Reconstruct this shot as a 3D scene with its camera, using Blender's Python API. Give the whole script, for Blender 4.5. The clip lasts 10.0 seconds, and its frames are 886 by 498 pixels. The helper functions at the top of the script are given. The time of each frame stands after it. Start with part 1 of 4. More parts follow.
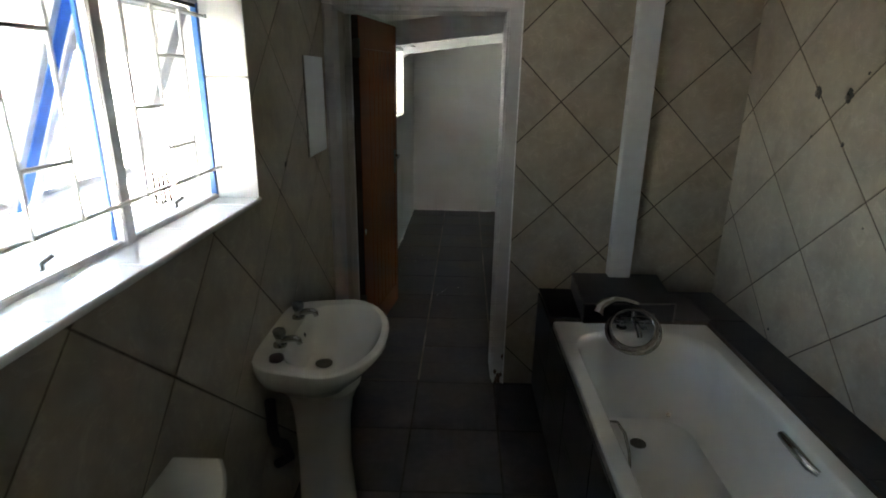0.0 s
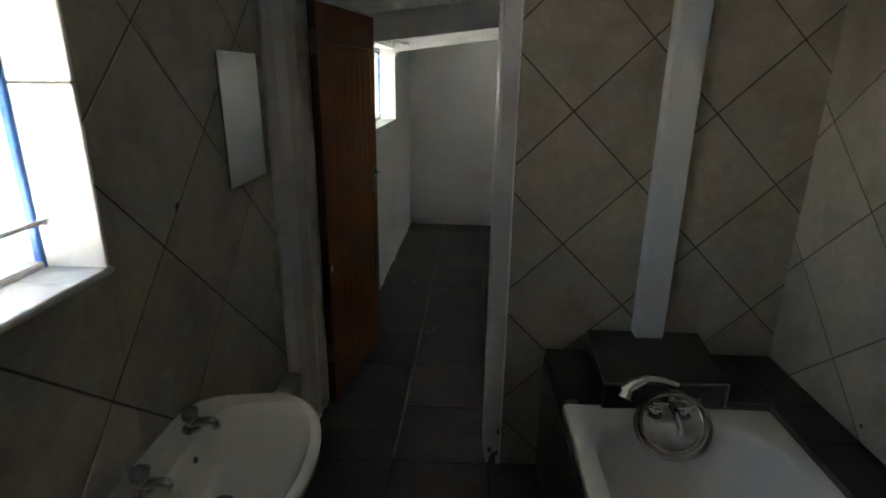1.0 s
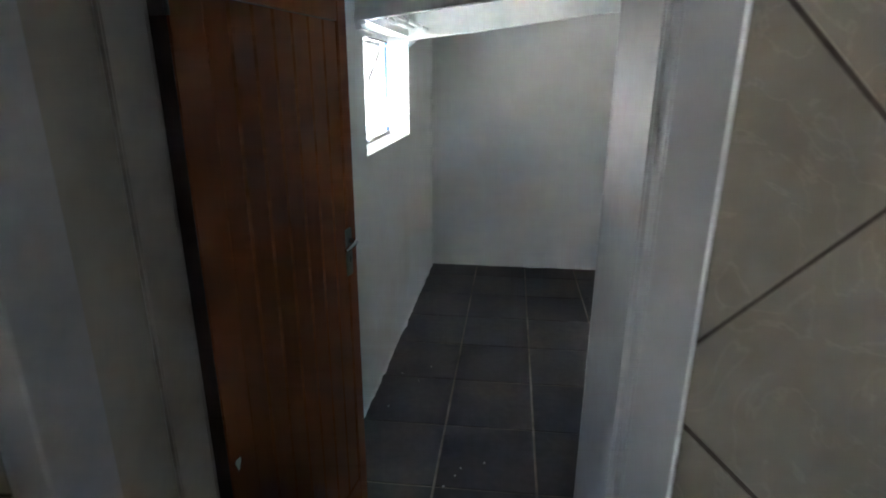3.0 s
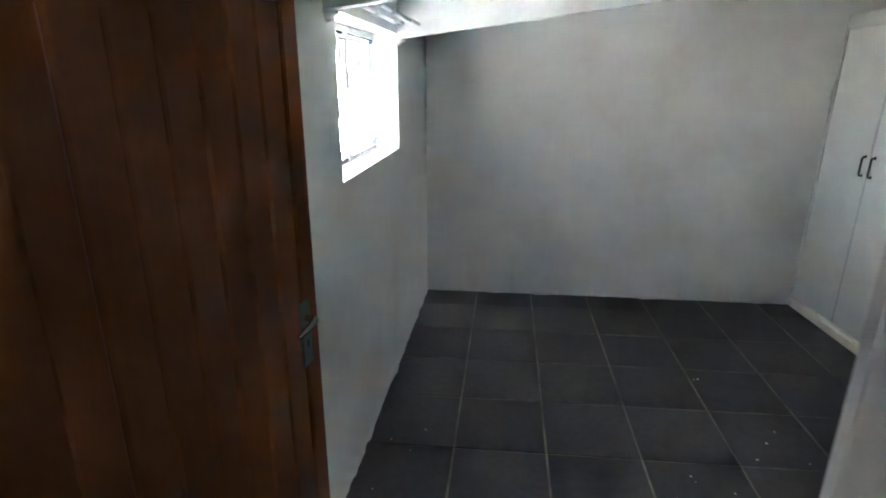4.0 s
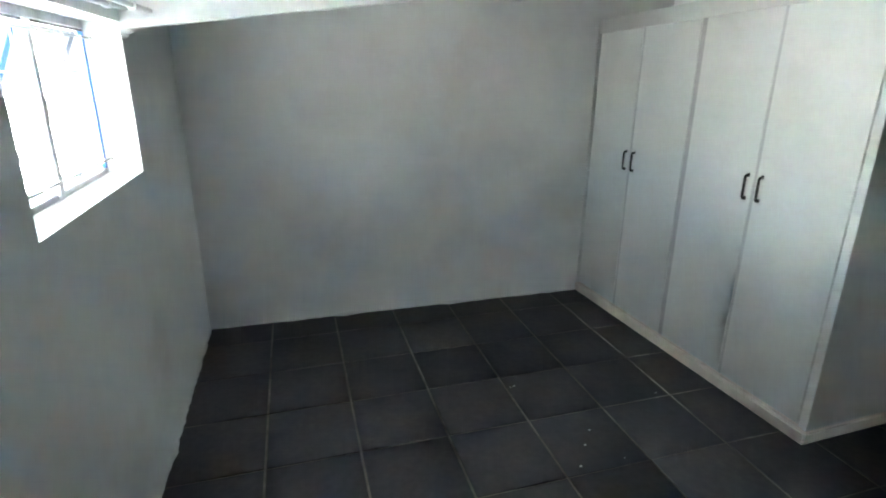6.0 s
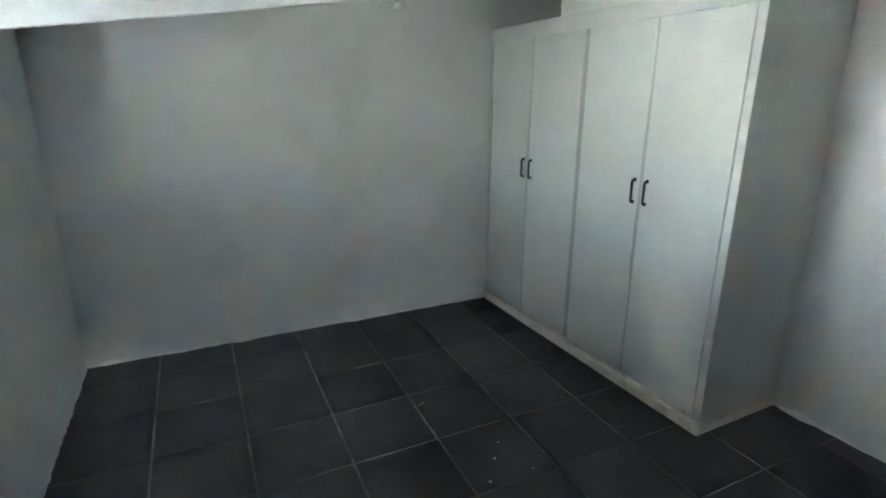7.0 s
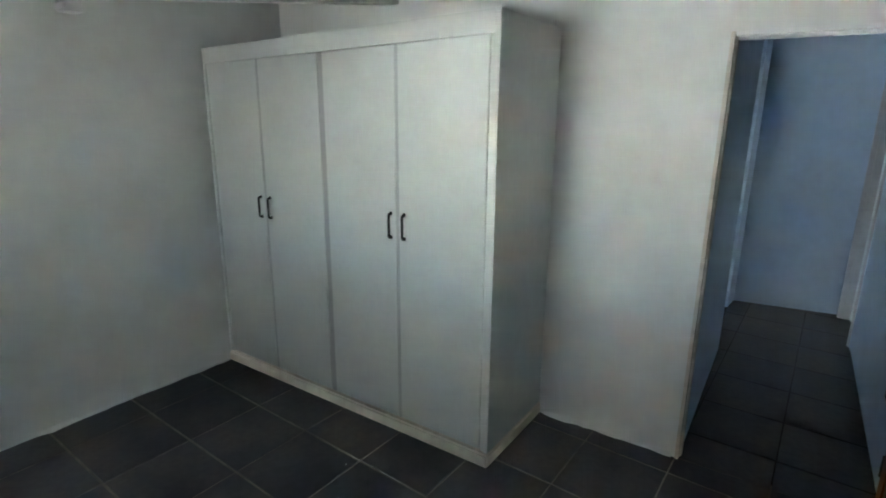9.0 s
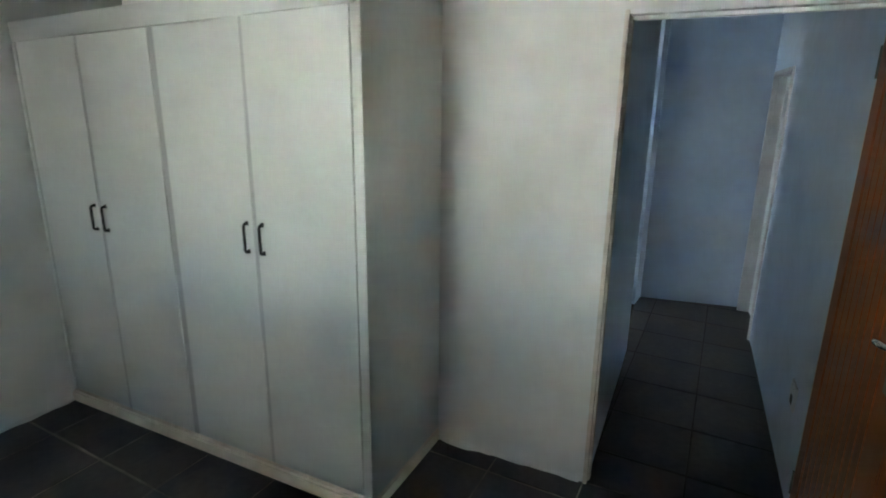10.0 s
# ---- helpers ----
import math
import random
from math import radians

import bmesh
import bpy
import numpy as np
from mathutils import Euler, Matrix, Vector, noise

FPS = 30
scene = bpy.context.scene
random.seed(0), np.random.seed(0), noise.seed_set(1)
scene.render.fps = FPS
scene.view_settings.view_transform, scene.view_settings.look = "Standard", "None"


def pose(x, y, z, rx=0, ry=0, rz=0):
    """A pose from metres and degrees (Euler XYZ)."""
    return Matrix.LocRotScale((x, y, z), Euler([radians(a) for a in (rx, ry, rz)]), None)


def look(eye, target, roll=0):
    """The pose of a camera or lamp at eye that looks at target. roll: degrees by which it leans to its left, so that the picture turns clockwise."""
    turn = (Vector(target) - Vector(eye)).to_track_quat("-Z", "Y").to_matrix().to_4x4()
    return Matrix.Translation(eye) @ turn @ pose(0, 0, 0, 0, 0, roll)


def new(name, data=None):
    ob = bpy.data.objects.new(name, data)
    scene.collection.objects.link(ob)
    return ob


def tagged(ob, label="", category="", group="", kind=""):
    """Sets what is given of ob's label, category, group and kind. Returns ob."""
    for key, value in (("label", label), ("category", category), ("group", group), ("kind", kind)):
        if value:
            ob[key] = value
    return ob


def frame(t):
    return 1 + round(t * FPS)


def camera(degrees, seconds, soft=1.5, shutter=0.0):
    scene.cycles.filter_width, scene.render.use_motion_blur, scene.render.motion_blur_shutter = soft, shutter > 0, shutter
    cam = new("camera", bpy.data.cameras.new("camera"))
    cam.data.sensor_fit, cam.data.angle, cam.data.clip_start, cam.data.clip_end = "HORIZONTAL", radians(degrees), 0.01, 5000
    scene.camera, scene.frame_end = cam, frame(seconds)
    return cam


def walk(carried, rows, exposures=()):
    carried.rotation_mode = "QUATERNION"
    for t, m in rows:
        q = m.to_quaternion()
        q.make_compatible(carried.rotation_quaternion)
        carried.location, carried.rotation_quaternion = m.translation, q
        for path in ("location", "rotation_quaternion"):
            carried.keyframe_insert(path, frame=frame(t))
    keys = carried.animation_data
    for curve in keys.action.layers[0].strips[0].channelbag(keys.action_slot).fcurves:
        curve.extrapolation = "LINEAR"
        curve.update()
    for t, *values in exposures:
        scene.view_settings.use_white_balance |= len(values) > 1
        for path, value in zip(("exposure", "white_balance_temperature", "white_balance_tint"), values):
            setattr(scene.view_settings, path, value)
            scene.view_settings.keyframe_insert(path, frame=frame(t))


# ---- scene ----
cam = camera(78.7, 10.0, soft=1.8, shutter=0.25)
PATH = [
    (0, (0.199, 0.118, 1.683), (0.160, 2.021, 1.069), 1.0),
    (0.5, (0.259, 0.452, 1.689), (0.217, 2.356, 1.076), 0.9),
    (1, (0.314, 0.788, 1.690), (0.236, 2.689, 1.075), 0.8),
    (1.5, (0.340, 1.154, 1.689), (0.213, 3.053, 1.076), 0.6),
    (2, (0.347, 1.528, 1.668), (0.185, 3.425, 1.055), 0.6),
    (2.5, (0.319, 1.913, 1.661), (0.115, 3.806, 1.048), 0.3),
    (4, (0.206, 2.827, 1.672), (0.018, 4.725, 1.070), 0.2),
    (4.5, (0.208, 3.053, 1.698), (0.097, 4.954, 1.087), 0.3),
    (5, (0.208, 3.198, 1.708), (0.296, 5.097, 1.089), 0.4),
    (5.5, (0.240, 3.235, 1.713), (0.551, 5.111, 1.095), 0.4),
    (6, (0.247, 3.257, 1.716), (0.786, 5.080, 1.095), 0.5),
    (7.5, (0.420, 3.399, 1.719), (1.432, 5.033, 1.172), 0.5),
    (8, (0.418, 3.530, 1.716), (1.685, 4.989, 1.214), 0.8),
    (8.5, (0.478, 3.636, 1.745), (1.915, 4.929, 1.236), 0.5),
    (9, (0.541, 3.689, 1.746), (2.105, 4.827, 1.238), 0.5),
    (9.5, (0.704, 3.702, 1.732), (2.357, 4.704, 1.220), 0.6),
    (10, (0.977, 3.728, 1.712), (2.690, 4.625, 1.197), 0.7),
]
EXPOSURES = [(0.0, 6.66, 7050, 11), (0.5, 6.22, 7050, 12), (1.0, 6.37, 7050, 12), (1.5, 6.93, 6250, 12), (2.5, 7.20, 6180, 13), (4.0, 7.70, 6250, 13), (5.0, 7.92, 6100, 10),
             (6.0, 7.56, 6050, 7), (7.5, 7.33, 6000, 5), (8.5, 7.20, 6000, 5), (10.0, 7.08, 6350, 5)]
walk(cam, [(t, look(eye, target, roll)) for t, eye, target, roll in PATH], EXPOSURES)

# ---------------------------------------------------------------- light
world = bpy.data.worlds.new("sky")
scene.world = world
world.use_nodes = True
wn = world.node_tree
wn.nodes.clear()
sky = wn.nodes.new("ShaderNodeTexSky")
sky.sky_type = "NISHITA"
sky.sun_disc = False
SUN_FROM = Vector((1.05, -0.30, 1.0)).normalized()
sky.sun_elevation = math.asin(SUN_FROM.z)
sky.sun_rotation = math.atan2(SUN_FROM.x, SUN_FROM.y)
sky.air_density, sky.dust_density, sky.ozone_density = 1.0, 0.6, 0.6
bg = wn.nodes.new("ShaderNodeBackground")
bg.inputs["Strength"].default_value = 0.05
wo = wn.nodes.new("ShaderNodeOutputWorld")
wn.links.new(sky.outputs[0], bg.inputs["Color"])
wn.links.new(bg.outputs[0], wo.inputs["Surface"])

sun_data = bpy.data.lights.new("sun", "SUN")
sun_data.energy, sun_data.angle, sun_data.color = 5.0, radians(0.53), (1.0, 0.96, 0.9)
sun = new("sun", sun_data)
sun.matrix_world = look(SUN_FROM * 30, (0, 0, 0))


# ---------------------------------------------------------------- materials
def nodes_of(name):
    m = bpy.data.materials.new(name)
    m.use_nodes = True
    return m, m.node_tree, m.node_tree.nodes["Principled BSDF"]


def surface(name, base, rough=0.5, metal=0.0, mottle=0.12, scale=3.0, fine=40.0, bump=0.15, bump_scale=60.0,
            bump_dist=0.002, piece=0.0, spec=0.5, dark=None, rough_var=0.1, coat=0.0, stretch=None, tint=None, coarse_bump=0.0, vein=0.0):
    """A procedural surface: colour varied at two scales, roughness varied, fine relief; piece varies it object by object."""
    m, t, p = nodes_of(name)
    link = t.links.new
    co = t.nodes.new("ShaderNodeTexCoord")
    src = co.outputs["Object"]
    if stretch:
        mp = t.nodes.new("ShaderNodeMapping")
        mp.inputs["Scale"].default_value = stretch
        link(src, mp.inputs["Vector"])
        src = mp.outputs[0]
    info = t.nodes.new("ShaderNodeObjectInfo")
    shift = t.nodes.new("ShaderNodeVectorMath")
    shift.operation = "MULTIPLY_ADD"
    link(info.outputs["Random"], shift.inputs[0])
    shift.inputs[1].default_value = (17.0, 23.0, 31.0) if piece else (0, 0, 0)
    link(src, shift.inputs[2])
    src = shift.outputs[0]
    big = t.nodes.new("ShaderNodeTexNoise")
    big.inputs["Scale"].default_value, big.inputs["Detail"].default_value = scale, 5
    small = t.nodes.new("ShaderNodeTexNoise")
    small.inputs["Scale"].default_value, small.inputs["Detail"].default_value = fine, 4
    link(src, big.inputs["Vector"]), link(src, small.inputs["Vector"])
    lo = dark or tuple(c * (1 - 2.2 * mottle) for c in base)
    hi = tint or tuple(min(1, c * (1 + 0.9 * mottle)) for c in base)
    ramp = t.nodes.new("ShaderNodeValToRGB")
    ramp.color_ramp.elements[0].position, ramp.color_ramp.elements[1].position = 0.3, 0.7
    ramp.color_ramp.elements[0].color, ramp.color_ramp.elements[1].color = (*lo, 1), (*hi, 1)
    mid = ramp.color_ramp.elements.new(0.5)
    mid.color = (*base, 1)
    link(big.outputs["Fac"], ramp.inputs[0])
    grain = t.nodes.new("ShaderNodeMapRange")
    grain.inputs["From Min"].default_value, grain.inputs["From Max"].default_value = 0.25, 0.75
    grain.inputs["To Min"].default_value, grain.inputs["To Max"].default_value = 1 - mottle, 1 + mottle * 0.6
    link(small.outputs["Fac"], grain.inputs["Value"])
    mul = t.nodes.new("ShaderNodeVectorMath")
    mul.operation = "SCALE"
    link(ramp.outputs[0], mul.inputs[0]), link(grain.outputs[0], mul.inputs["Scale"])
    out = mul.outputs[0]
    if vein:
        vn = t.nodes.new("ShaderNodeTexNoise")
        vn.inputs["Scale"].default_value, vn.inputs["Detail"].default_value, vn.inputs["Distortion"].default_value = 7.0, 6, 1.6
        link(src, vn.inputs["Vector"])
        vr = t.nodes.new("ShaderNodeValToRGB")
        vr.color_ramp.elements[0].position, vr.color_ramp.elements[1].position = 0.485, 0.515
        vr.color_ramp.elements[0].color = vr.color_ramp.elements[1].color = (1, 1, 1, 1)
        peak = vr.color_ramp.elements.new(0.5)
        peak.color = (1 + vein, 1 + vein, 1 + vein, 1)
        link(vn.outputs["Fac"], vr.inputs[0])
        mv = t.nodes.new("ShaderNodeVectorMath")
        mv.operation = "MULTIPLY"
        link(out, mv.inputs[0]), link(vr.outputs[0], mv.inputs[1])
        out = mv.outputs[0]
    if piece:
        each = t.nodes.new("ShaderNodeMapRange")
        each.inputs["To Min"].default_value, each.inputs["To Max"].default_value = 1 - piece, 1 + piece
        link(info.outputs["Random"], each.inputs["Value"])
        mul2 = t.nodes.new("ShaderNodeVectorMath")
        mul2.operation = "SCALE"
        link(out, mul2.inputs[0]), link(each.outputs[0], mul2.inputs["Scale"])
        out = mul2.outputs[0]
    link(out, p.inputs["Base Color"])
    rr = t.nodes.new("ShaderNodeMapRange")
    rr.inputs["To Min"].default_value, rr.inputs["To Max"].default_value = max(0.02, rough - rough_var), min(1, rough + rough_var)
    link(big.outputs["Fac"], rr.inputs["Value"]), link(rr.outputs[0], p.inputs["Roughness"])
    p.inputs["Metallic"].default_value = metal
    p.inputs["Specular IOR Level"].default_value = spec
    p.inputs["Coat Weight"].default_value = coat
    if bump:
        bn = t.nodes.new("ShaderNodeTexNoise")
        bn.inputs["Scale"].default_value, bn.inputs["Detail"].default_value = bump_scale, 3
        link(src, bn.inputs["Vector"])
        bu = t.nodes.new("ShaderNodeBump")
        bu.inputs["Strength"].default_value, bu.inputs["Distance"].default_value = bump, bump_dist
        link(bn.outputs["Fac"], bu.inputs["Height"])
        if coarse_bump:
            b2 = t.nodes.new("ShaderNodeBump")
            b2.inputs["Strength"].default_value, b2.inputs["Distance"].default_value = coarse_bump, 0.02
            link(big.outputs["Fac"], b2.inputs["Height"]), link(b2.outputs[0], bu.inputs["Normal"])
        link(bu.outputs[0], p.inputs["Normal"])
    return m


def wood(name, base, dark, along=(26, 26, 1.2), rough=0.42):
    """Varnished timber: long grain drawn out along z."""
    m, t, p = nodes_of(name)
    link = t.links.new
    co = t.nodes.new("ShaderNodeTexCoord")
    info = t.nodes.new("ShaderNodeObjectInfo")
    add = t.nodes.new("ShaderNodeVectorMath")
    add.operation = "MULTIPLY_ADD"
    add.inputs[1].default_value = (3.0, 5.0, 7.0)
    link(info.outputs["Random"], add.inputs[0]), link(co.outputs["Object"], add.inputs[2])
    mp = t.nodes.new("ShaderNodeMapping")
    mp.inputs["Scale"].default_value = along
    link(add.outputs[0], mp.inputs["Vector"])
    n1 = t.nodes.new("ShaderNodeTexNoise")
    n1.inputs["Scale"].default_value, n1.inputs["Detail"].default_value, n1.inputs["Distortion"].default_value = 1.0, 6, 0.6
    n2 = t.nodes.new("ShaderNodeTexNoise")
    n2.inputs["Scale"].default_value, n2.inputs["Detail"].default_value = 7.0, 4
    link(mp.outputs[0], n1.inputs["Vector"]), link(mp.outputs[0], n2.inputs["Vector"])
    ramp = t.nodes.new("ShaderNodeValToRGB")
    ramp.color_ramp.elements[0].position, ramp.color_ramp.elements[1].position = 0.3, 0.68
    ramp.color_ramp.elements[0].color, ramp.color_ramp.elements[1].color = (*dark, 1), (*base, 1)
    link(n1.outputs["Fac"], ramp.inputs[0])
    g = t.nodes.new("ShaderNodeMapRange")
    g.inputs["To Min"].default_value, g.inputs["To Max"].default_value = 0.88, 1.10
    link(n2.outputs["Fac"], g.inputs["Value"])
    sc = t.nodes.new("ShaderNodeVectorMath")
    sc.operation = "SCALE"
    link(ramp.outputs[0], sc.inputs[0]), link(g.outputs[0], sc.inputs["Scale"])
    link(sc.outputs[0], p.inputs["Base Color"])
    p.inputs["Roughness"].default_value = rough
    p.inputs["Specular IOR Level"].default_value = 0.10
    bu = t.nodes.new("ShaderNodeBump")
    bu.inputs["Strength"].default_value, bu.inputs["Distance"].default_value = 0.12, 0.001
    link(n2.outputs["Fac"], bu.inputs["Height"]), link(bu.outputs[0], p.inputs["Normal"])
    return m


PLASTER = surface("painted_plaster", (0.81, 0.82, 0.80), rough=0.62, mottle=0.022, scale=1.6, fine=14, bump=0.35, bump_scale=34, bump_dist=0.003, coarse_bump=0.12, dark=(0.735, 0.728, 0.688))
PASSAGE_PAINT = surface("passage_paint", (0.545, 0.64, 0.745), rough=0.6, mottle=0.05, scale=1.6, fine=14, bump=0.3, bump_scale=34, bump_dist=0.003)
FRAME_PAINT = surface("frame_enamel", (0.46, 0.455, 0.455), rough=0.5, mottle=0.06, scale=4, fine=30, bump=0.12, bump_scale=50)
# plaster darkened to brown, for the weaker light beside the hinges
NIB_SHADED = surface("shaded_nib_plaster", (0.40, 0.36, 0.30), rough=0.6, mottle=0.05, scale=3, fine=20, bump=0.3, bump_scale=34, bump_dist=0.003)
RAFTER_PAINT = surface("rafter_paint", (0.84, 0.84, 0.82), rough=0.5, mottle=0.05, scale=3, fine=25, bump=0.15, bump_scale=40)
CREAM_PAINT = surface("cream_plinth_paint", (0.84, 0.77, 0.68), rough=0.55, mottle=0.06, scale=5, fine=30, bump=0.2, bump_scale=40)
# frame enamel in a warmer tone, for light falling on the rebate
REBATE_LIT = surface("lit_rebate_enamel", (0.50, 0.455, 0.395), rough=0.5, mottle=0.06, scale=4, fine=30, bump=0.12, bump_scale=50)
TRIM_PAINT = surface("raw_edge_paint", (0.70, 0.65, 0.57), rough=0.55, mottle=0.10, scale=9, fine=40)
WALL_TILE = surface("beige_wall_tile", (0.330, 0.288, 0.224), rough=0.48, mottle=0.11, scale=5, fine=26, bump=0.1, bump_scale=30, piece=0.06, vein=0.18)
TILE_GROUT = surface("brown_grout", (0.080, 0.062, 0.048), rough=0.85, mottle=0.2, scale=8, fine=60, bump=0.4)
WHITE_TILE = surface("white_glazed_tile", (0.66, 0.66, 0.64), rough=0.22, mottle=0.03, scale=6, fine=30, bump=0.06, piece=0.02)
PALE_GROUT = surface("pale_grout", (0.42, 0.41, 0.38), rough=0.85, mottle=0.12, scale=9, fine=60)
FLOOR_TILE = surface("charcoal_floor_tile", (0.054, 0.053, 0.054), rough=0.52, mottle=0.24, scale=3.2, fine=28, bump=0.25, bump_scale=38, piece=0.14, tint=(0.076, 0.064, 0.051), dark=(0.030, 0.033, 0.040))
FLOOR_GROUT = surface("floor_grout", (0.19, 0.172, 0.148), rough=0.9, mottle=0.3, scale=2.3, fine=18, bump=0.3, tint=(0.34, 0.305, 0.26), dark=(0.095, 0.087, 0.077))
BLACK_TILE = surface("black_bath_tile", (0.037, 0.036, 0.037), rough=0.42, mottle=0.2, scale=4, fine=30, bump=0.1, piece=0.1)
TILE_EDGE = surface("chipped_tile_edge", (0.16, 0.15, 0.14), rough=0.6, mottle=0.3, scale=12, fine=60)
WOOD_BOARD = wood("varnished_board", (0.242, 0.066, 0.0165), (0.222, 0.059, 0.0146))
WOOD_STILE = wood("varnished_stile", (0.232, 0.063, 0.0158), (0.212, 0.056, 0.0140))
WOOD_EDGE = surface("dark_door_edge", (0.045, 0.018, 0.009), rough=0.55, mottle=0.2, scale=5, fine=40, stretch=(8, 8, 1))
CERAMIC = surface("white_ceramic", (0.68, 0.67, 0.60), rough=0.12, mottle=0.02, scale=3, fine=14, bump=0.0, rough_var=0.05, coat=0.3)
ENAMEL = surface("white_bath_enamel", (0.70, 0.697, 0.672), rough=0.16, mottle=0.025, scale=3, fine=14, bump=0.0, rough_var=0.06, coat=0.3)
CHROME = surface("chrome", (0.58, 0.58, 0.58), rough=0.10, metal=1.0, mottle=0.03, scale=9, fine=50, bump=0.0, rough_var=0.04)
BRASSY = surface("worn_steel_plate", (0.15, 0.138, 0.12), rough=0.4, metal=1.0, mottle=0.15, scale=12, fine=60)
RUBBER = surface("black_rubber", (0.015, 0.015, 0.015), rough=0.6, mottle=0.1)
BLACK_METAL = surface("black_handle_metal", (0.018, 0.018, 0.02), rough=0.35, mottle=0.1, metal=0.3)
LAMINATE = surface("white_wardrobe_paint", (0.715, 0.735, 0.705), rough=0.40, mottle=0.03, scale=2.2, fine=30, bump=0.16, bump_scale=70, bump_dist=0.001)
GAP = surface("dark_gap", (0.10, 0.10, 0.10), rough=0.8, mottle=0.1)
BAR_PAINT = surface("bar_paint", (0.82, 0.82, 0.80), rough=0.4, mottle=0.1, scale=12, fine=60)
STEEL_GREY = surface("grey_window_steel", (0.76, 0.75, 0.77), rough=0.4, mottle=0.12, scale=10, fine=50)
SASH_PAINT = surface("pale_sash_paint", (0.62, 0.62, 0.63), rough=0.45, mottle=0.12, scale=10, fine=50)
BLUE_PAINT = surface("blue_window_paint", (0.025, 0.17, 0.58), rough=0.4, mottle=0.12, scale=10, fine=50)
PLASTIC = surface("white_plastic", (0.53, 0.555, 0.565), rough=0.35, mottle=0.03, scale=5, fine=30, bump=0.04)
KNOB = surface("smoky_tap_knob", (0.22, 0.22, 0.22), rough=0.15, mottle=0.2, scale=30, fine=60)
PAVING = surface("sunlit_concrete", (0.62, 0.60, 0.55), rough=0.9, mottle=0.12, scale=0.8, fine=9, bump=0.4, bump_scale=20)
OUT_WALL = surface("outside_limewash", (0.87, 0.86, 0.83), rough=0.8, mottle=0.05, scale=0.8, fine=9, bump=0.3)
# albedos of the two added yard walls, set for the daylight indoors
YARD_BOUNCE = surface("yard_bounce_wall", (0.77, 0.76, 0.73), rough=0.9, mottle=0.10, scale=0.8, fine=9, bump=0.3)
YARD_DIM = surface("yard_dim_wall", (0.125, 0.117, 0.106), rough=0.9, mottle=0.12, scale=1.5, fine=12, bump=0.4, bump_scale=20)
EAVE_DIM = surface("unseen_dark_eave", (0.11, 0.092, 0.075), rough=0.85, mottle=0.15, scale=4, fine=30)
HOSE = surface("dull_hose_steel", (0.30, 0.29, 0.27), rough=0.22, metal=1.0, mottle=0.12, scale=30, fine=120)
PLUG = surface("brown_rubber", (0.04, 0.016, 0.012), rough=0.6, mottle=0.1)
DARK_GROUT = surface("dark_floor_grout", (0.05, 0.045, 0.04), rough=0.9, mottle=0.3, scale=5, fine=40)
RUST = surface("rusty_steel", (0.065, 0.034, 0.02), rough=0.85, mottle=0.3, scale=14, fine=60, bump=0.4)
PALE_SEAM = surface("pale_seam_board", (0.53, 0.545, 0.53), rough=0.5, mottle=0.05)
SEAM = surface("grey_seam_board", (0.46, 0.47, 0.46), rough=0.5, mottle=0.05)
SOOT = surface("soot_black", (0.003, 0.003, 0.003), rough=0.95, mottle=0.1, spec=0.0, bump=0.0)
FLAKE = surface("plaster_flake", (0.7, 0.7, 0.68), rough=0.8, mottle=0.05)

MIRROR, _, mp_ = nodes_of("mirror_silver")
mp_.inputs["Base Color"].default_value = (0.80, 0.88, 0.90, 1)
mp_.inputs["Metallic"].default_value, mp_.inputs["Roughness"].default_value = 1.0, 0.015
GLASS, _, gp = nodes_of("window_glass")
gp.inputs["Base Color"].default_value = (0.97, 0.99, 0.98, 1)
gp.inputs["Transmission Weight"].default_value, gp.inputs["Roughness"].default_value, gp.inputs["IOR"].default_value = 1.0, 0.0, 1.45


# ---------------------------------------------------------------- mesh helpers
def mesh_ob(name, bm, mat, parent=None, label="", smooth=False):
    bmesh.ops.recalc_face_normals(bm, faces=bm.faces)
    me = bpy.data.meshes.new(name)
    bm.to_mesh(me)
    bm.free()
    me.materials.append(mat)
    if smooth:
        for f in me.polygons:
            f.use_smooth = True
        me.set_sharp_from_angle(angle=radians(38))
    ob = new(name, me)
    ob.parent = parent
    if label:
        ob["label"] = label
    return ob


def part(name, bm, mat, parent, label="", smooth=False):
    return mesh_ob(name, bm, mat, parent, label, smooth)


def thing(name, m, label, category, group="", kind=""):
    """An Empty at a thing's base."""
    ob = new(name)
    ob.matrix_world = m
    ob.empty_display_size = 0.1
    return tagged(ob, label, category, group, kind)


def box(bm, x0, x1, y0, y1, z0, z1, bevel=0.0, seg=2):
    vs = [bm.verts.new((x, y, z)) for x in (x0, x1) for y in (y0, y1) for z in (z0, z1)]
    quads = [(0, 1, 3, 2), (4, 6, 7, 5), (0, 4, 5, 1), (2, 3, 7, 6), (0, 2, 6, 4), (1, 5, 7, 3)]
    fs = [bm.faces.new([vs[i] for i in q]) for q in quads]
    if bevel:
        es = {e for f in fs for e in f.edges}
        bmesh.ops.bevel(bm, geom=list(es), offset=bevel, segments=seg, affect="EDGES", clamp_overlap=True)
    return bm


def boxes(*rows, bevel=0.0):
    bm = bmesh.new()
    for r in rows:
        one = bmesh.new()
        box(one, *r, bevel=bevel)
        me = bpy.data.meshes.new("tmp")
        one.to_mesh(me)
        one.free()
        bm.from_mesh(me)
        bpy.data.meshes.remove(me)
    return bm


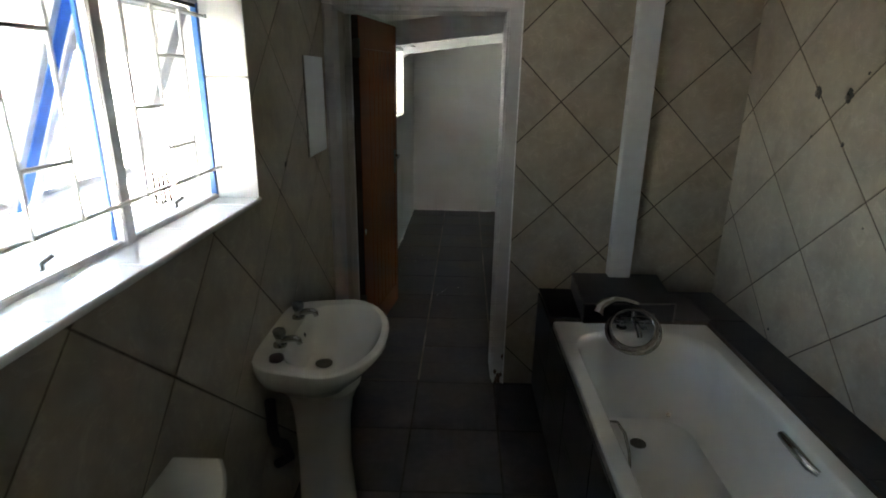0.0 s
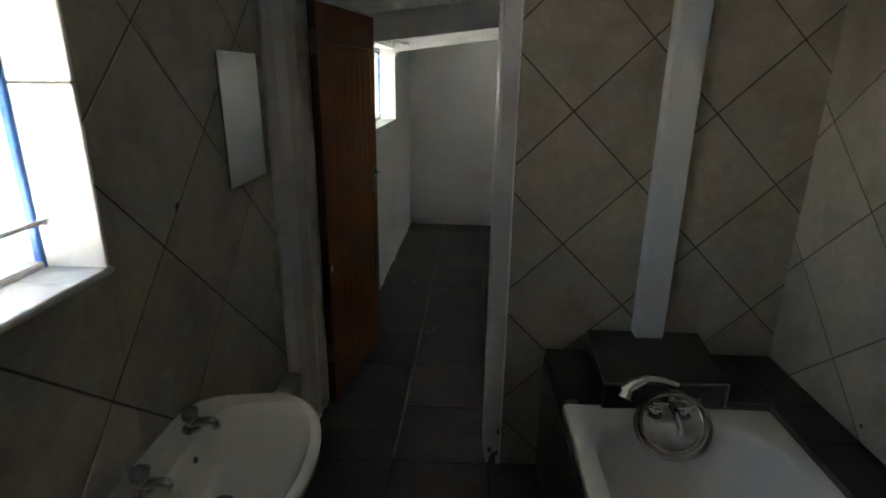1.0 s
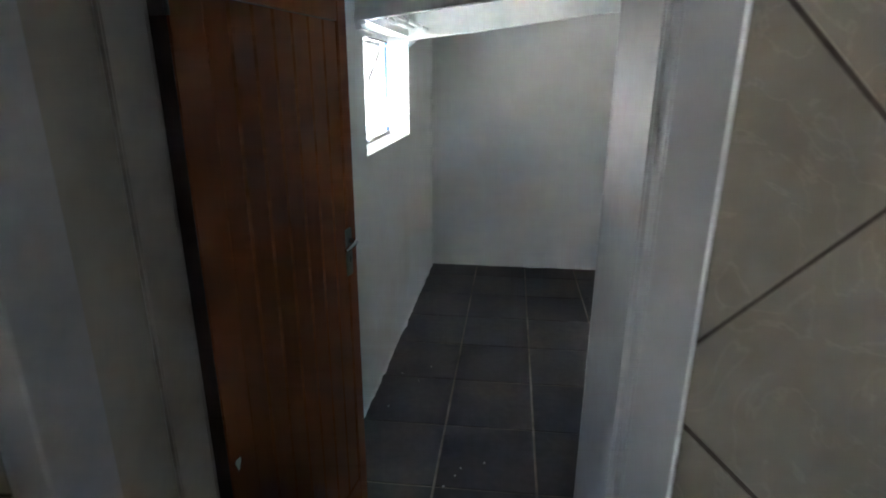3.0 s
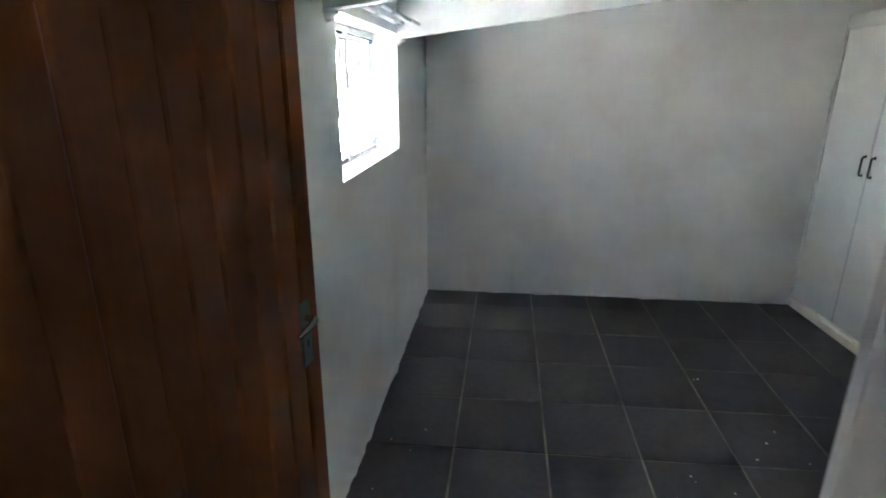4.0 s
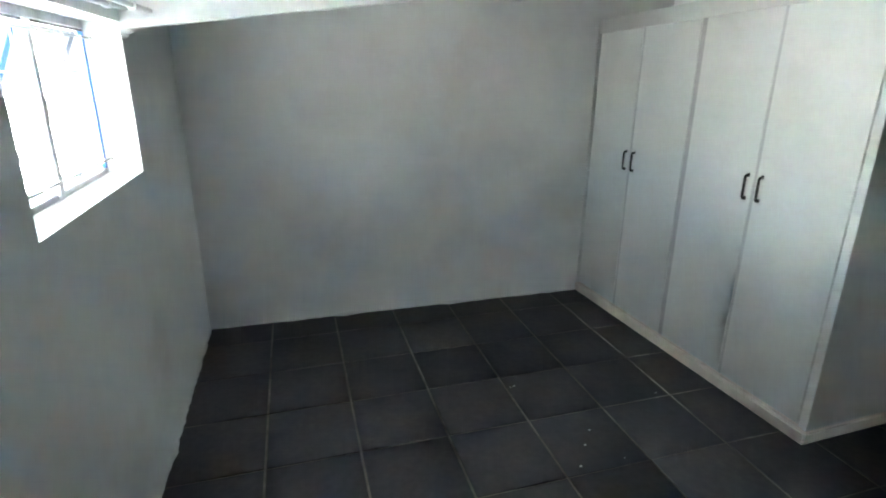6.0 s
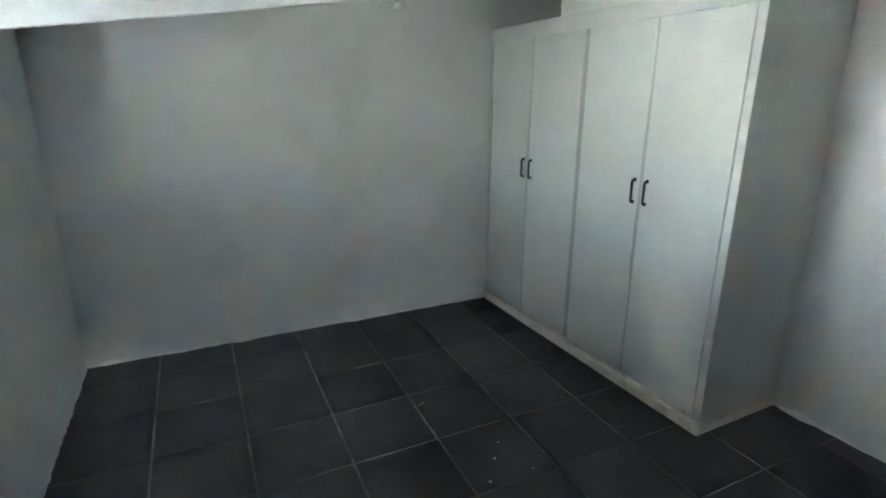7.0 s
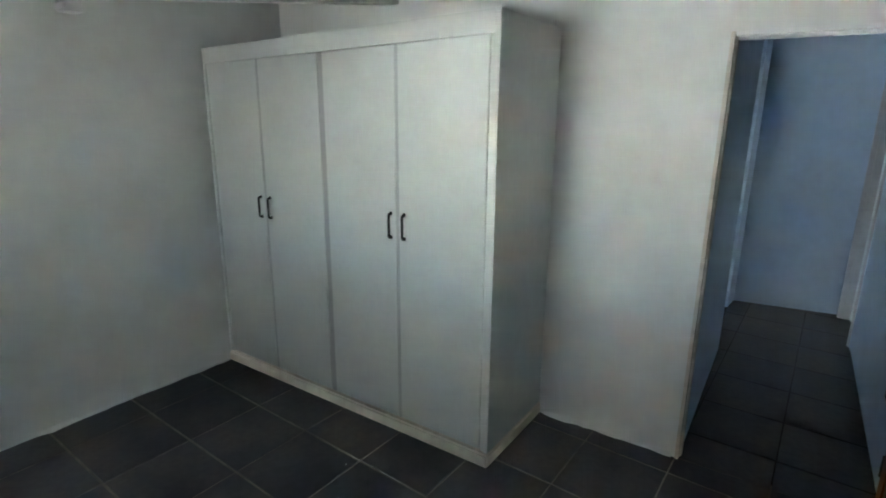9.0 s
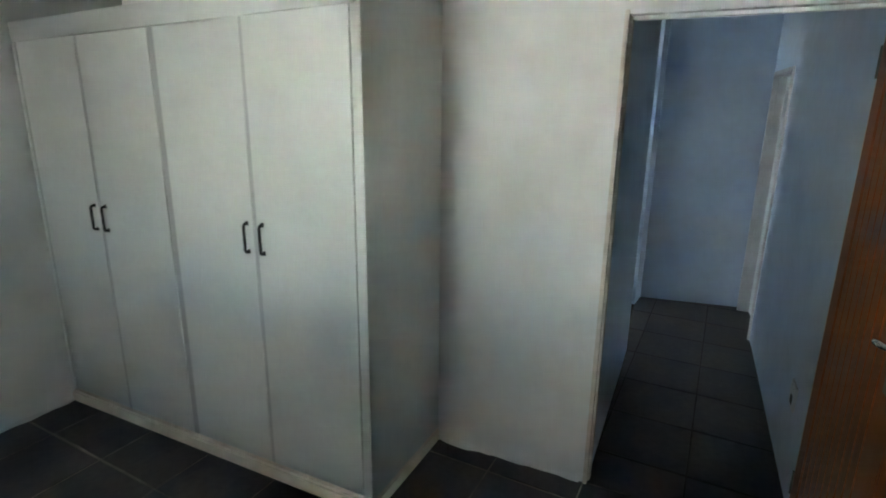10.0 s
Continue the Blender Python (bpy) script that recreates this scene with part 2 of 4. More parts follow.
def tube(bm, pts, r, n=10, closed=False, cap=True):
    """A round bar along a chain of points."""
    pts = [Vector(p) for p in pts]
    rings, count = [], len(pts)
    up = Vector((0, 0, 1))
    prev = None
    for i, p in enumerate(pts):
        a = pts[i - 1] if i or closed else p
        b = pts[(i + 1) % count] if i < count - 1 or closed else p
        d = (b - a).normalized()
        if prev is None:
            side = d.cross(up) if abs(d.dot(up)) < 0.95 else d.cross(Vector((1, 0, 0)))
        else:
            side = prev - d * prev.dot(d)
        side.normalize()
        prev = side
        other = d.cross(side)
        rr = r[i] if isinstance(r, (list, tuple)) else r
        rings.append([bm.verts.new(p + rr * (math.cos(k * 2 * math.pi / n) * side + math.sin(k * 2 * math.pi / n) * other)) for k in range(n)])
    for i in range(count if closed else count - 1):
        a, b = rings[i], rings[(i + 1) % count]
        for k in range(n):
            bm.faces.new((a[k], a[(k + 1) % n], b[(k + 1) % n], b[k]))
    if cap and not closed:
        bm.faces.new(rings[0][::-1]), bm.faces.new(rings[-1])
    return bm


def lathe(bm, profile, n=28, centre=(0, 0, 0)):
    """Turned body from (radius, height) pairs."""
    cx, cy, cz = centre
    rings = []
    for r, z in profile:
        rings.append([bm.verts.new((cx + r * math.cos(2 * math.pi * k / n), cy + r * math.sin(2 * math.pi * k / n), cz + z)) for k in range(n)])
    for a, b in zip(rings, rings[1:]):
        for k in range(n):
            bm.faces.new((a[k], a[(k + 1) % n], b[(k + 1) % n], b[k]))
    bm.faces.new(rings[0][::-1]), bm.faces.new(rings[-1])
    return bm


def loft(bm, loops, cap_start=False, cap_end=True):
    """Skins closed loops of equal count."""
    rings = [[bm.verts.new(p) for p in loop] for loop in loops]
    n = len(rings[0])
    for a, b in zip(rings, rings[1:]):
        for k in range(n):
            bm.faces.new((a[k], a[(k + 1) % n], b[(k + 1) % n], b[k]))
    if cap_start:
        bm.faces.new(rings[0][::-1])
    if cap_end:
        bm.faces.new(rings[-1])
    return bm


def rounded(x0, x1, y0, y1, r, z, n=8, rr=None):
    """A rounded rectangle loop; rr: radii of the corners from (x1, y1) anticlockwise."""
    rs = rr or (r, r, r, r)
    out = []
    for (cx, cy, a0), q in zip(((x1, y1, 0), (x0, y1, 90), (x0, y0, 180), (x1, y0, 270)), rs):
        sx, sy = (1 if cx == x1 else -1), (1 if cy == y1 else -1)
        for k in range(n + 1):
            a = radians(a0 + 90 * k / n)
            out.append(Vector((cx - sx * q + q * math.cos(a), cy - sy * q + q * math.sin(a), z)))
    return out


def clip(poly, a, b, c):
    """The part of a 2D polygon where a*u + b*v <= c."""
    out = []
    for i, p in enumerate(poly):
        q = poly[(i + 1) % len(poly)]
        dp, dq = a * p[0] + b * p[1] - c, a * q[0] + b * q[1] - c
        if dp <= 0:
            out.append(p)
        if dp * dq < 0:
            s = dp / (dp - dq)
            out.append((p[0] + s * (q[0] - p[0]), p[1] + s * (q[1] - p[1])))
    return out


def area(poly):
    return 0.5 * abs(sum(p[0] * q[1] - q[0] * p[1] for p, q in zip(poly, poly[1:] + poly[:1])))


def slab(bm, poly, m, depth, chamfer=0.0015):
    """A tile: a 2D outline raised by depth along the plane's normal, with a chamfered edge. m maps (u, v, n)."""
    if len(poly) < 3 or area(poly) < 2e-4:
        return
    cu, cv = sum(p[0] for p in poly) / len(poly), sum(p[1] for p in poly) / len(poly)
    size = math.sqrt(area(poly))
    f = 1 - chamfer * 2 / size
    base = [bm.verts.new(m @ Vector((u, v, 0))) for u, v in poly]
    side = [bm.verts.new(m @ Vector((u, v, depth - chamfer))) for u, v in poly]
    top = [bm.verts.new(m @ Vector((cu + (u - cu) * f, cv + (v - cv) * f, depth))) for u, v in poly]
    n = len(poly)
    for lo, hi in ((base, side), (side, top)):
        for k in range(n):
            bm.faces.new((lo[k], lo[(k + 1) % n], hi[(k + 1) % n], hi[k]))
    bm.faces.new(top)


def plane_frame(o, u, v):
    """Maps (u, v, n) of a wall's plane to the world; n is u x v."""
    u, v = Vector(u).normalized(), Vector(v).normalized()
    n = u.cross(v)
    m = Matrix((u, v, n)).transposed().to_4x4()
    return Matrix.Translation(o) @ m


# ---------------------------------------------------------------- plan
def roof_z(x):
    """Underside of the sloping ceiling."""
    return 2.117 + 0.128 * x


END_Y, END_T = 2.862, 0.285            # wall between bathroom and bedroom: bathroom face, thickness
BATH_L, BATH_R, BATH_BACK = -0.448, 1.60, -1.20
WALL_OUT = 0.26
P_NL, P_FL = Vector((-0.413, 3.057)), Vector((-0.335, 6.976))     # bedroom corners: near left, far left
P_FR, P_NR = Vector((3.111, 6.970)), Vector((3.268, 3.057))      # far right, near right
DOOR_L, DOOR_R, DOOR_H = -0.402, 0.443, 1.990


def wall(name, p, q, thick, label, openings=(), mat=PLASTER, z0=-0.15, category="wall"):
    """A wall from p to q in plan; it thickens to the right of that way (or to the left for a negative one). openings: (s0, s1, z0, z1) along it."""
    p, q = Vector(p[:2]), Vector(q[:2])
    d = (q - p).normalized()
    n = Vector((d.y, -d.x))
    length = (q - p).length
    cuts = sorted({0.0, length, *(s for o in openings for s in o[:2])})
    bm = bmesh.new()

    def block(a, b, lo, hi):
        vs = []
        for s in (a, b):
            for w in (0, thick):
                c = p + d * s + n * w
                top = roof_z(c.x) if hi is None else hi
                vs += [bm.verts.new((c.x, c.y, lo)), bm.verts.new((c.x, c.y, top))]
        for f in ((0, 1, 3, 2), (4, 6, 7, 5), (0, 4, 5, 1), (2, 3, 7, 6), (0, 2, 6, 4), (1, 5, 7, 3)):
            bm.faces.new([vs[i] for i in f])

    for a, b in zip(cuts, cuts[1:]):
        here = [o for o in openings if o[0] <= a + 1e-6 and o[1] >= b - 1e-6]
        if not here:
            block(a, b, z0, None)
        else:
            o = here[0]
            if o[2] > z0:
                block(a, b, z0, o[2])
            block(a, b, o[3], None)
    ob = mesh_ob(name, bm, mat)
    return tagged(ob, label, category, kind="structure")


# windows: opening along the wall and heights
BW = (0.740, 1.842, 1.281, 1.900)                      # bathroom, in y and z
d_left = (P_FL - P_NL).normalized()
s_of = lambda y: (y - P_NL.y) / d_left.y               # along the bedroom's outer wall
SW = (s_of(4.83), s_of(5.925), 1.288, 1.902)          # bedroom

wall_west_bath = wall("wall_west_bathroom", (BATH_L, BATH_BACK - 0.2), (BATH_L, P_NL.y), -WALL_OUT, "thick tiled outer wall of the bathroom with a deep window opening",
                      [(BW[0] - BATH_BACK + 0.2, BW[1] - BATH_BACK + 0.2, BW[2], BW[3])], mat=TILE_GROUT)
wall("wall_west_bedroom", P_NL, P_FL + d_left * 0.2, -WALL_OUT + 0.0, "white painted plaster outer wall with a deep window opening", [SW])
wall_north = wall("wall_north", P_FL, P_FR + (P_FR - P_FL).normalized() * 0.2, -0.2, "plain white painted plaster wall with faint stains")
d_right = (P_FR - P_NR).normalized()
r_of = lambda y: (y - P_NR.y) / d_right.y
D2 = (r_of(3.310), r_of(4.133), 2.064)
wall_east = wall("wall_east", P_NR, P_FR, 0.115, "white painted plaster wall with a doorway to the passage", [(D2[0], D2[1], -0.15, D2[2])])
wall_mid = wall("wall_between", (DOOR_R, END_Y), (BATH_R, END_Y), -END_T, "wall between bathroom and bedroom, tiled on the bath side")
wall_head = wall("wall_over_door", (BATH_L, END_Y), (DOOR_R, END_Y), -END_T, "plastered wall over the bathroom doorway", z0=DOOR_H)
wall_nib = wall("wall_door_nib", (BATH_L - 0.05, END_Y + 0.030), (-0.411, END_Y + 0.030), -0.360, "narrow wall beside the door hinges, painted darker for its shade", z0=-0.15, mat=NIB_SHADED)
for v in wall_nib.data.vertices:
    v.co.z = min(v.co.z, DOOR_H - 0.001)
wall("wall_south_bedroom", (BATH_R, END_Y + END_T), (P_NR.x + 0.115, END_Y + END_T), 0.2, "white painted plaster wall beside the bathroom")
wall_bath_e = wall("wall_east_bathroom", (BATH_R, BATH_BACK - 0.2), (BATH_R, END_Y), 0.15, "tiled bathroom wall above the bath", mat=TILE_GROUT)
wall_bath_s = wall("wall_south_bathroom", (BATH_L, BATH_BACK), (BATH_R, BATH_BACK), 0.2, "tiled bathroom wall", mat=TILE_GROUT)

# passage beyond the bedroom door
wall("wall_passage_left", (3.345, 4.135), (4.815, 4.215), -0.12, "pale blue painted passage wall ending at an opening", mat=PASSAGE_PAINT)
wall("wall_passage_nib", (5.83, 4.319), (6.10, 4.302), -0.12, "short pale blue painted passage wall", mat=PASSAGE_PAINT)
wall("wall_passage_end", (6.045, 4.43), (6.262, 3.265), -0.12, "pale blue painted end wall of the passage", mat=PASSAGE_PAINT)
wall("wall_passage_right", (3.345, 3.300), (5.348, 3.4075), 0.12, "pale blue painted passage wall with a socket", mat=PASSAGE_PAINT)
wall("wall_passage_door", (5.348, 3.4075), (6.508, 3.5325), 0.12, "pale blue painted passage wall with an outer doorway", [(0.1207, 0.7865, -0.15, 1.979)], mat=PASSAGE_PAINT)
# lobby that lets daylight into the passage
wall("wall_lobby_west", (3.62, 4.27), (3.52, 6.30), -0.12, "pale blue painted lobby wall", mat=PASSAGE_PAINT)
wall("wall_lobby_east", (5.93, 4.435), (6.03, 6.30), 0.12, "pale blue painted lobby wall", mat=PASSAGE_PAINT)
wall("wall_lobby_north", (3.45, 6.30), (6.15, 6.30), -0.15, "pale blue painted lobby wall with a window opening", [(0.15, 0.50, 1.25, 1.85)], mat=PASSAGE_PAINT)


def prism(name, poly, z0, z1, mat, label, category, kind="structure", slope=False):
    bm = bmesh.new()
    lo = [bm.verts.new((x, y, z0 + (roof_z(x) if slope else 0))) for x, y in poly]
    hi = [bm.verts.new((x, y, z1 + (roof_z(x) if slope else 0))) for x, y in poly]
    n = len(poly)
    for k in range(n):
        bm.faces.new((lo[k], lo[(k + 1) % n], hi[(k + 1) % n], hi[k]))
    bm.faces.new(lo[::-1]), bm.faces.new(hi)
    return tagged(mesh_ob(name, bm, mat), label, category, kind=kind)


L_SHAPE = [(BATH_L - 0.2, BATH_BACK - 0.1), (BATH_R + 0.1, BATH_BACK - 0.1), (BATH_R + 0.1, 2.95), (3.33, 2.95), (3.33, 3.2), (6.4, 3.32), (6.4, 6.4), (3.33, 6.4), (3.33, 7.05), (BATH_L - 0.2, 7.1)]
floor = prism("floor", L_SHAPE, -0.16, -0.0026, FLOOR_GROUT, "charcoal ceramic floor tiles with pale worn joints", "floor")
ROOF = [(-0.70, -1.75), (1.95, -1.75), (1.95, 2.75), (3.6, 2.75), (3.6, 3.15), (6.75, 3.15), (6.75, 6.7), (3.6, 6.7), (3.6, 7.4), (-0.70, 7.4)]
ceiling = prism("ceiling", ROOF, 0.002, 0.07, RAFTER_PAINT, "white painted sloping ceiling boards", "ceiling", slope=True)

# unseen eaves, added long and dark to cut sky light at the windows
for y0, y1, reach in ((-1.75, 3.1, -1.5), (3.1, 7.4, -2.5)):
    prism("eave", [(reach, y0), (-0.703, y0), (-0.703, y1), (reach, y1)], 0.002, 0.07, EAVE_DIM, "unseen dark eave added over the windows to hold back sky light", "eave", slope=True)

# outside
bm = bmesh.new()
box(bm, -400, 400, -400, 400, -0.5, -0.2)
ground = tagged(mesh_ob("ground", bm, PAVING), "sunlit pale concrete yard outside the windows", "ground", kind="structure")
# unseen walls added to shape the daylight: dark one dims, pale one bounces
for name, y0, y1, mat, label in (("wall_yard_plain", -9, 5.4, YARD_DIM, "unseen dark wall added to dim the daylight from the yard"),
                                  ("wall_yard_white", 5.4, 12, YARD_BOUNCE, "unseen pale wall added to bounce daylight into the bedroom")):
    bm = boxes((-4.6, -4.4, y0, y1, -0.2, 1.72), (-4.64, -4.36, y0, y1, 1.7205, 1.78), bevel=0.01)
    tagged(mesh_ob(name, bm, mat), label, "wall", kind="structure")

# ---------------------------------------------------------------- doors and frames
def door_frame(name, m, width, height, depth, label, flange=0.055, mat=None, left=True, head_mat=None):
    """A pressed steel frame round an opening: local x across, y through the wall (0 to depth), z up."""
    mat = mat or FRAME_PAINT
    ob = thing(name, m, label, "door frame", kind="structure")
    w, h, f, t = width, height, flange, 0.014
    for x0, sx in ((0, 1), (w, -1)) if left else ((w, -1),):
        a, b = sorted((x0, x0 + sx * 0.006))
        o0, o1 = sorted((x0 - sx * f, x0 + sx * 0.006))
        stop0, stop1 = sorted((x0, x0 + sx * 0.014))
        bm = boxes((a, b, 0, depth, 0, h), (o0, o1, -t, 0.004, 0, h + f), (o0, o1, depth - 0.004, depth + t, 0, h + f),
                   (stop0, stop1, 0.02, depth - 0.048, 0, h - 0.006), bevel=0.003)
        part("jamb", bm, mat, ob, smooth=True)
    bm = boxes((0.006, w - 0.006, 0, depth, h - 0.006, h), (0.006, w - 0.006, -t, 0.004, h - 0.006, h + f), (0.006, w - 0.006, depth - 0.004, depth + t, h - 0.006, h + f),
               (0.014, w - 0.014, 0.03, depth - 0.048, h - 0.02, h - 0.006), bevel=0.003)
    part("head", bm, head_mat or mat, ob, smooth=True)
    return ob


def board_door(name, m, width, height, label, face=1, boards=7, handle_z=1.134, backset=0.066, stiles=(0.101, 0.060), top=0.168):
    """A framed door with an inset panel of vertical boards: local x from hinge to latch, y across its thickness (0.042), z up."""
    ob = thing(name, m, label, "door")
    t, bot, (sl, sr) = 0.042, 0.16, stiles
    for x0, x1 in ((0, sl), (width - sr, width)):
        part("stile", boxes((x0, x1, 0, t, 0.008, height), bevel=0.003), WOOD_STILE, ob, smooth=True)
    part("top_rail", boxes((sl + 0.0005, width - sr - 0.0005, 0, t, height - top, height), bevel=0.002), WOOD_STILE, ob)
    part("bottom_rail", boxes((sl + 0.0005, width - sr - 0.0005, 0, t, 0.008, bot), bevel=0.002), WOOD_STILE, ob)
    w = (width - sl - sr) / boards
    for k in range(boards):
        bm = bmesh.new()
        box(bm, 0.0018, w - 0.0018, 0.005, t - 0.005, 0, height - top - bot - 0.006)
        es = [e for e in bm.edges if abs(e.verts[0].co.z - e.verts[1].co.z) > 0.5]
        bmesh.ops.bevel(bm, geom=es, offset=0.005, segments=1, affect="EDGES")
        o = part("board", bm, WOOD_BOARD, ob)
        o.location = (sl + k * w, 0, bot + 0.003)
    part("tongue", boxes((sl + 0.001, width - sr - 0.001, 0.016, t - 0.016, bot - 0.002, height - top + 0.002)), WOOD_EDGE, ob)
    part("hinge_edge", boxes((-0.0015, 0.0, 0.002, t - 0.002, 0.012, height - 0.004)), WOOD_EDGE, ob)
    for z in (0.25, height - 0.22):
        bm = bmesh.new()
        tube(bm, [(-0.002, t + 0.002 if face < 0 else -0.002, z), (-0.002, t + 0.002 if face < 0 else -0.002, z + 0.1)], 0.0045, 10)
        box(bm, -0.003, -0.0015, 0.004, t - 0.004, z, z + 0.1)
        part("hinge", bm, BRASSY, ob)
    x = width - backset
    for side in (-1, 1):
        y0 = t if side > 0 else 0
        a, b = sorted((y0, y0 + side * 0.007))
        plate = part("handle_plate", boxes((x - 0.02, x + 0.02, a, b, handle_z - 0.122, handle_z + 0.042), bevel=0.002), BRASSY, ob, "worn steel lock plate", smooth=True)
        bm = bmesh.new()
        y1 = y0 + side * 0.034
        tube(bm, [(x, y0 + side * 0.004, handle_z), (x, y1 - side * 0.008, handle_z), (x - 0.010, y1, handle_z + 0.002), (x - 0.03, y1 + side * 0.003, handle_z - 0.001),
                  (x - 0.055, y1 - side * 0.001, handle_z - 0.007), (x - 0.074, y1 - side * 0.006, handle_z - 0.014)], [0.0085, 0.0085, 0.0095, 0.0085, 0.0075, 0.005], 12)
        part("lever", bm, CHROME, plate, "bright chrome lever", smooth=True)
        bm = boxes((x - 0.004, x + 0.004, min(b if side > 0 else a - 0.001, b + 0.001 if side > 0 else a), max(b if side > 0 else a - 0.001, b + 0.001 if side > 0 else a), handle_z - 0.075, handle_z - 0.055))
        part("keyhole", bm, RUBBER, plate)
    return ob


frame_1 = door_frame("door_frame_1", pose(DOOR_L, END_Y, 0), DOOR_R - DOOR_L, DOOR_H, END_T, "pale grey enamelled steel door frame with chipped paint", left=False)
# the hinge side is deep: front flange and reveal, a plaster band coloured for shade, then the steel rebate that carries
# the door
jx = lambda x: x - DOOR_L
jy = lambda y: y - END_Y
bm = bmesh.new()
loft(bm, [[Vector((jx(x), jy(y), z)) for x, y in ((-0.446, 2.850), (-0.432, 2.848), (-0.404, 2.868), (-0.401, 2.874), (-0.402, 3.003), (-0.446, 3.003))] for z in (0.0, DOOR_H)], cap_start=True)
part("jamb", bm, FRAME_PAINT, frame_1)
part("plaster_band", boxes((jx(-0.446), jx(-0.408), jy(3.0035), jy(3.162), 0, DOOR_H), bevel=0.004), NIB_SHADED, frame_1, "beige plaster band in the reveal, darkened for its shade", smooth=True)
# the rebate's cream is painted-in light, not another enamel
part("rebate", boxes((jx(-0.446), jx(-0.400), jy(3.1625), jy(3.284), 0, DOOR_H), (jx(-0.470), jx(-0.400), jy(3.2842), jy(3.297), 0, DOOR_H + 0.03), bevel=0.003), REBATE_LIT, frame_1, "enamelled steel rebate, its warm light put into the colour", smooth=True)
fw = DOOR_R - DOOR_L
bm = bmesh.new()
tube(bm, [(fw + 0.054, -0.016, 0.0), (fw + 0.0545, -0.0165, 0.9), (fw + 0.053, -0.016, 1.3), (fw + 0.054, -0.016, DOOR_H + 0.05)], [0.0035, 0.004, 0.003, 0.0038], 8)
part("paint_ridge", bm, BAR_PAINT, frame_1, "thick paint ridge along the frame's edge", smooth=True)
rnd = random.Random(21)
bm = bmesh.new()
for k in range(9):
    cx, cz, r = fw + rnd.uniform(0.0, 0.05), rnd.uniform(0.01, 0.10) * (1 if k < 6 else 2.2), rnd.uniform(0.006, 0.016)
    loft(bm, [[Vector((cx + q * r * math.cos(a) * (0.8 + 0.2 * math.sin(3 * a + k)), -y, max(0.001, cz + 1.4 * q * r * math.sin(a)))) for a in (j * math.pi / 5 for j in range(10))] for q, y in ((1, 0.0138), (0.8, 0.0152))])
part("rust_patch", bm, RUST, frame_1, "rusted chipped foot of the frame")
hinge, latch = Vector((-0.347, 3.268)), Vector((-0.224, 4.018))
yaw1 = math.degrees(math.atan2(latch.y - hinge.y, latch.x - hinge.x))
board_door("door_1", pose(hinge.x, hinge.y, 0, 0, 0, yaw1), 0.760, 1.985, "red-brown varnished board door standing open against the wall, with chrome lever")

door_1 = bpy.data.objects["door_1"]
bm = bmesh.new()
loft(bm, [[Vector((0.030 + (0.008 + 0.004 * math.sin(3 * a)) * math.cos(a), y, 0.755 + 0.022 * math.sin(a) * (1 + 0.3 * math.cos(2 * a)))) for a in (k * math.pi / 8 for k in range(16))] for y in (0.0, -0.0012)])
part("chip", bm, BAR_PAINT, door_1, "pale chip in the varnish")

m_d2 = Matrix.Translation((*(P_NR + d_right * D2[1]), 0)) @ Matrix.Rotation(math.atan2(-d_right.y, -d_right.x), 4, "Z")
door_frame("door_frame_2", m_d2, D2[1] - D2[0], D2[2] - 0.012, 0.115, "thin cream painted door frame with a worn raw edge and white head", flange=0.012, mat=TRIM_PAINT, head_mat=RAFTER_PAINT)
board_door("door_2", pose(3.222, 3.347, 0, 0, 0, 182.6), 0.760, 2.03, "red-brown varnished board door standing wide open into the bedroom", boards=9, handle_z=1.165, backset=0.060, stiles=(0.094, 0.094), top=0.155)


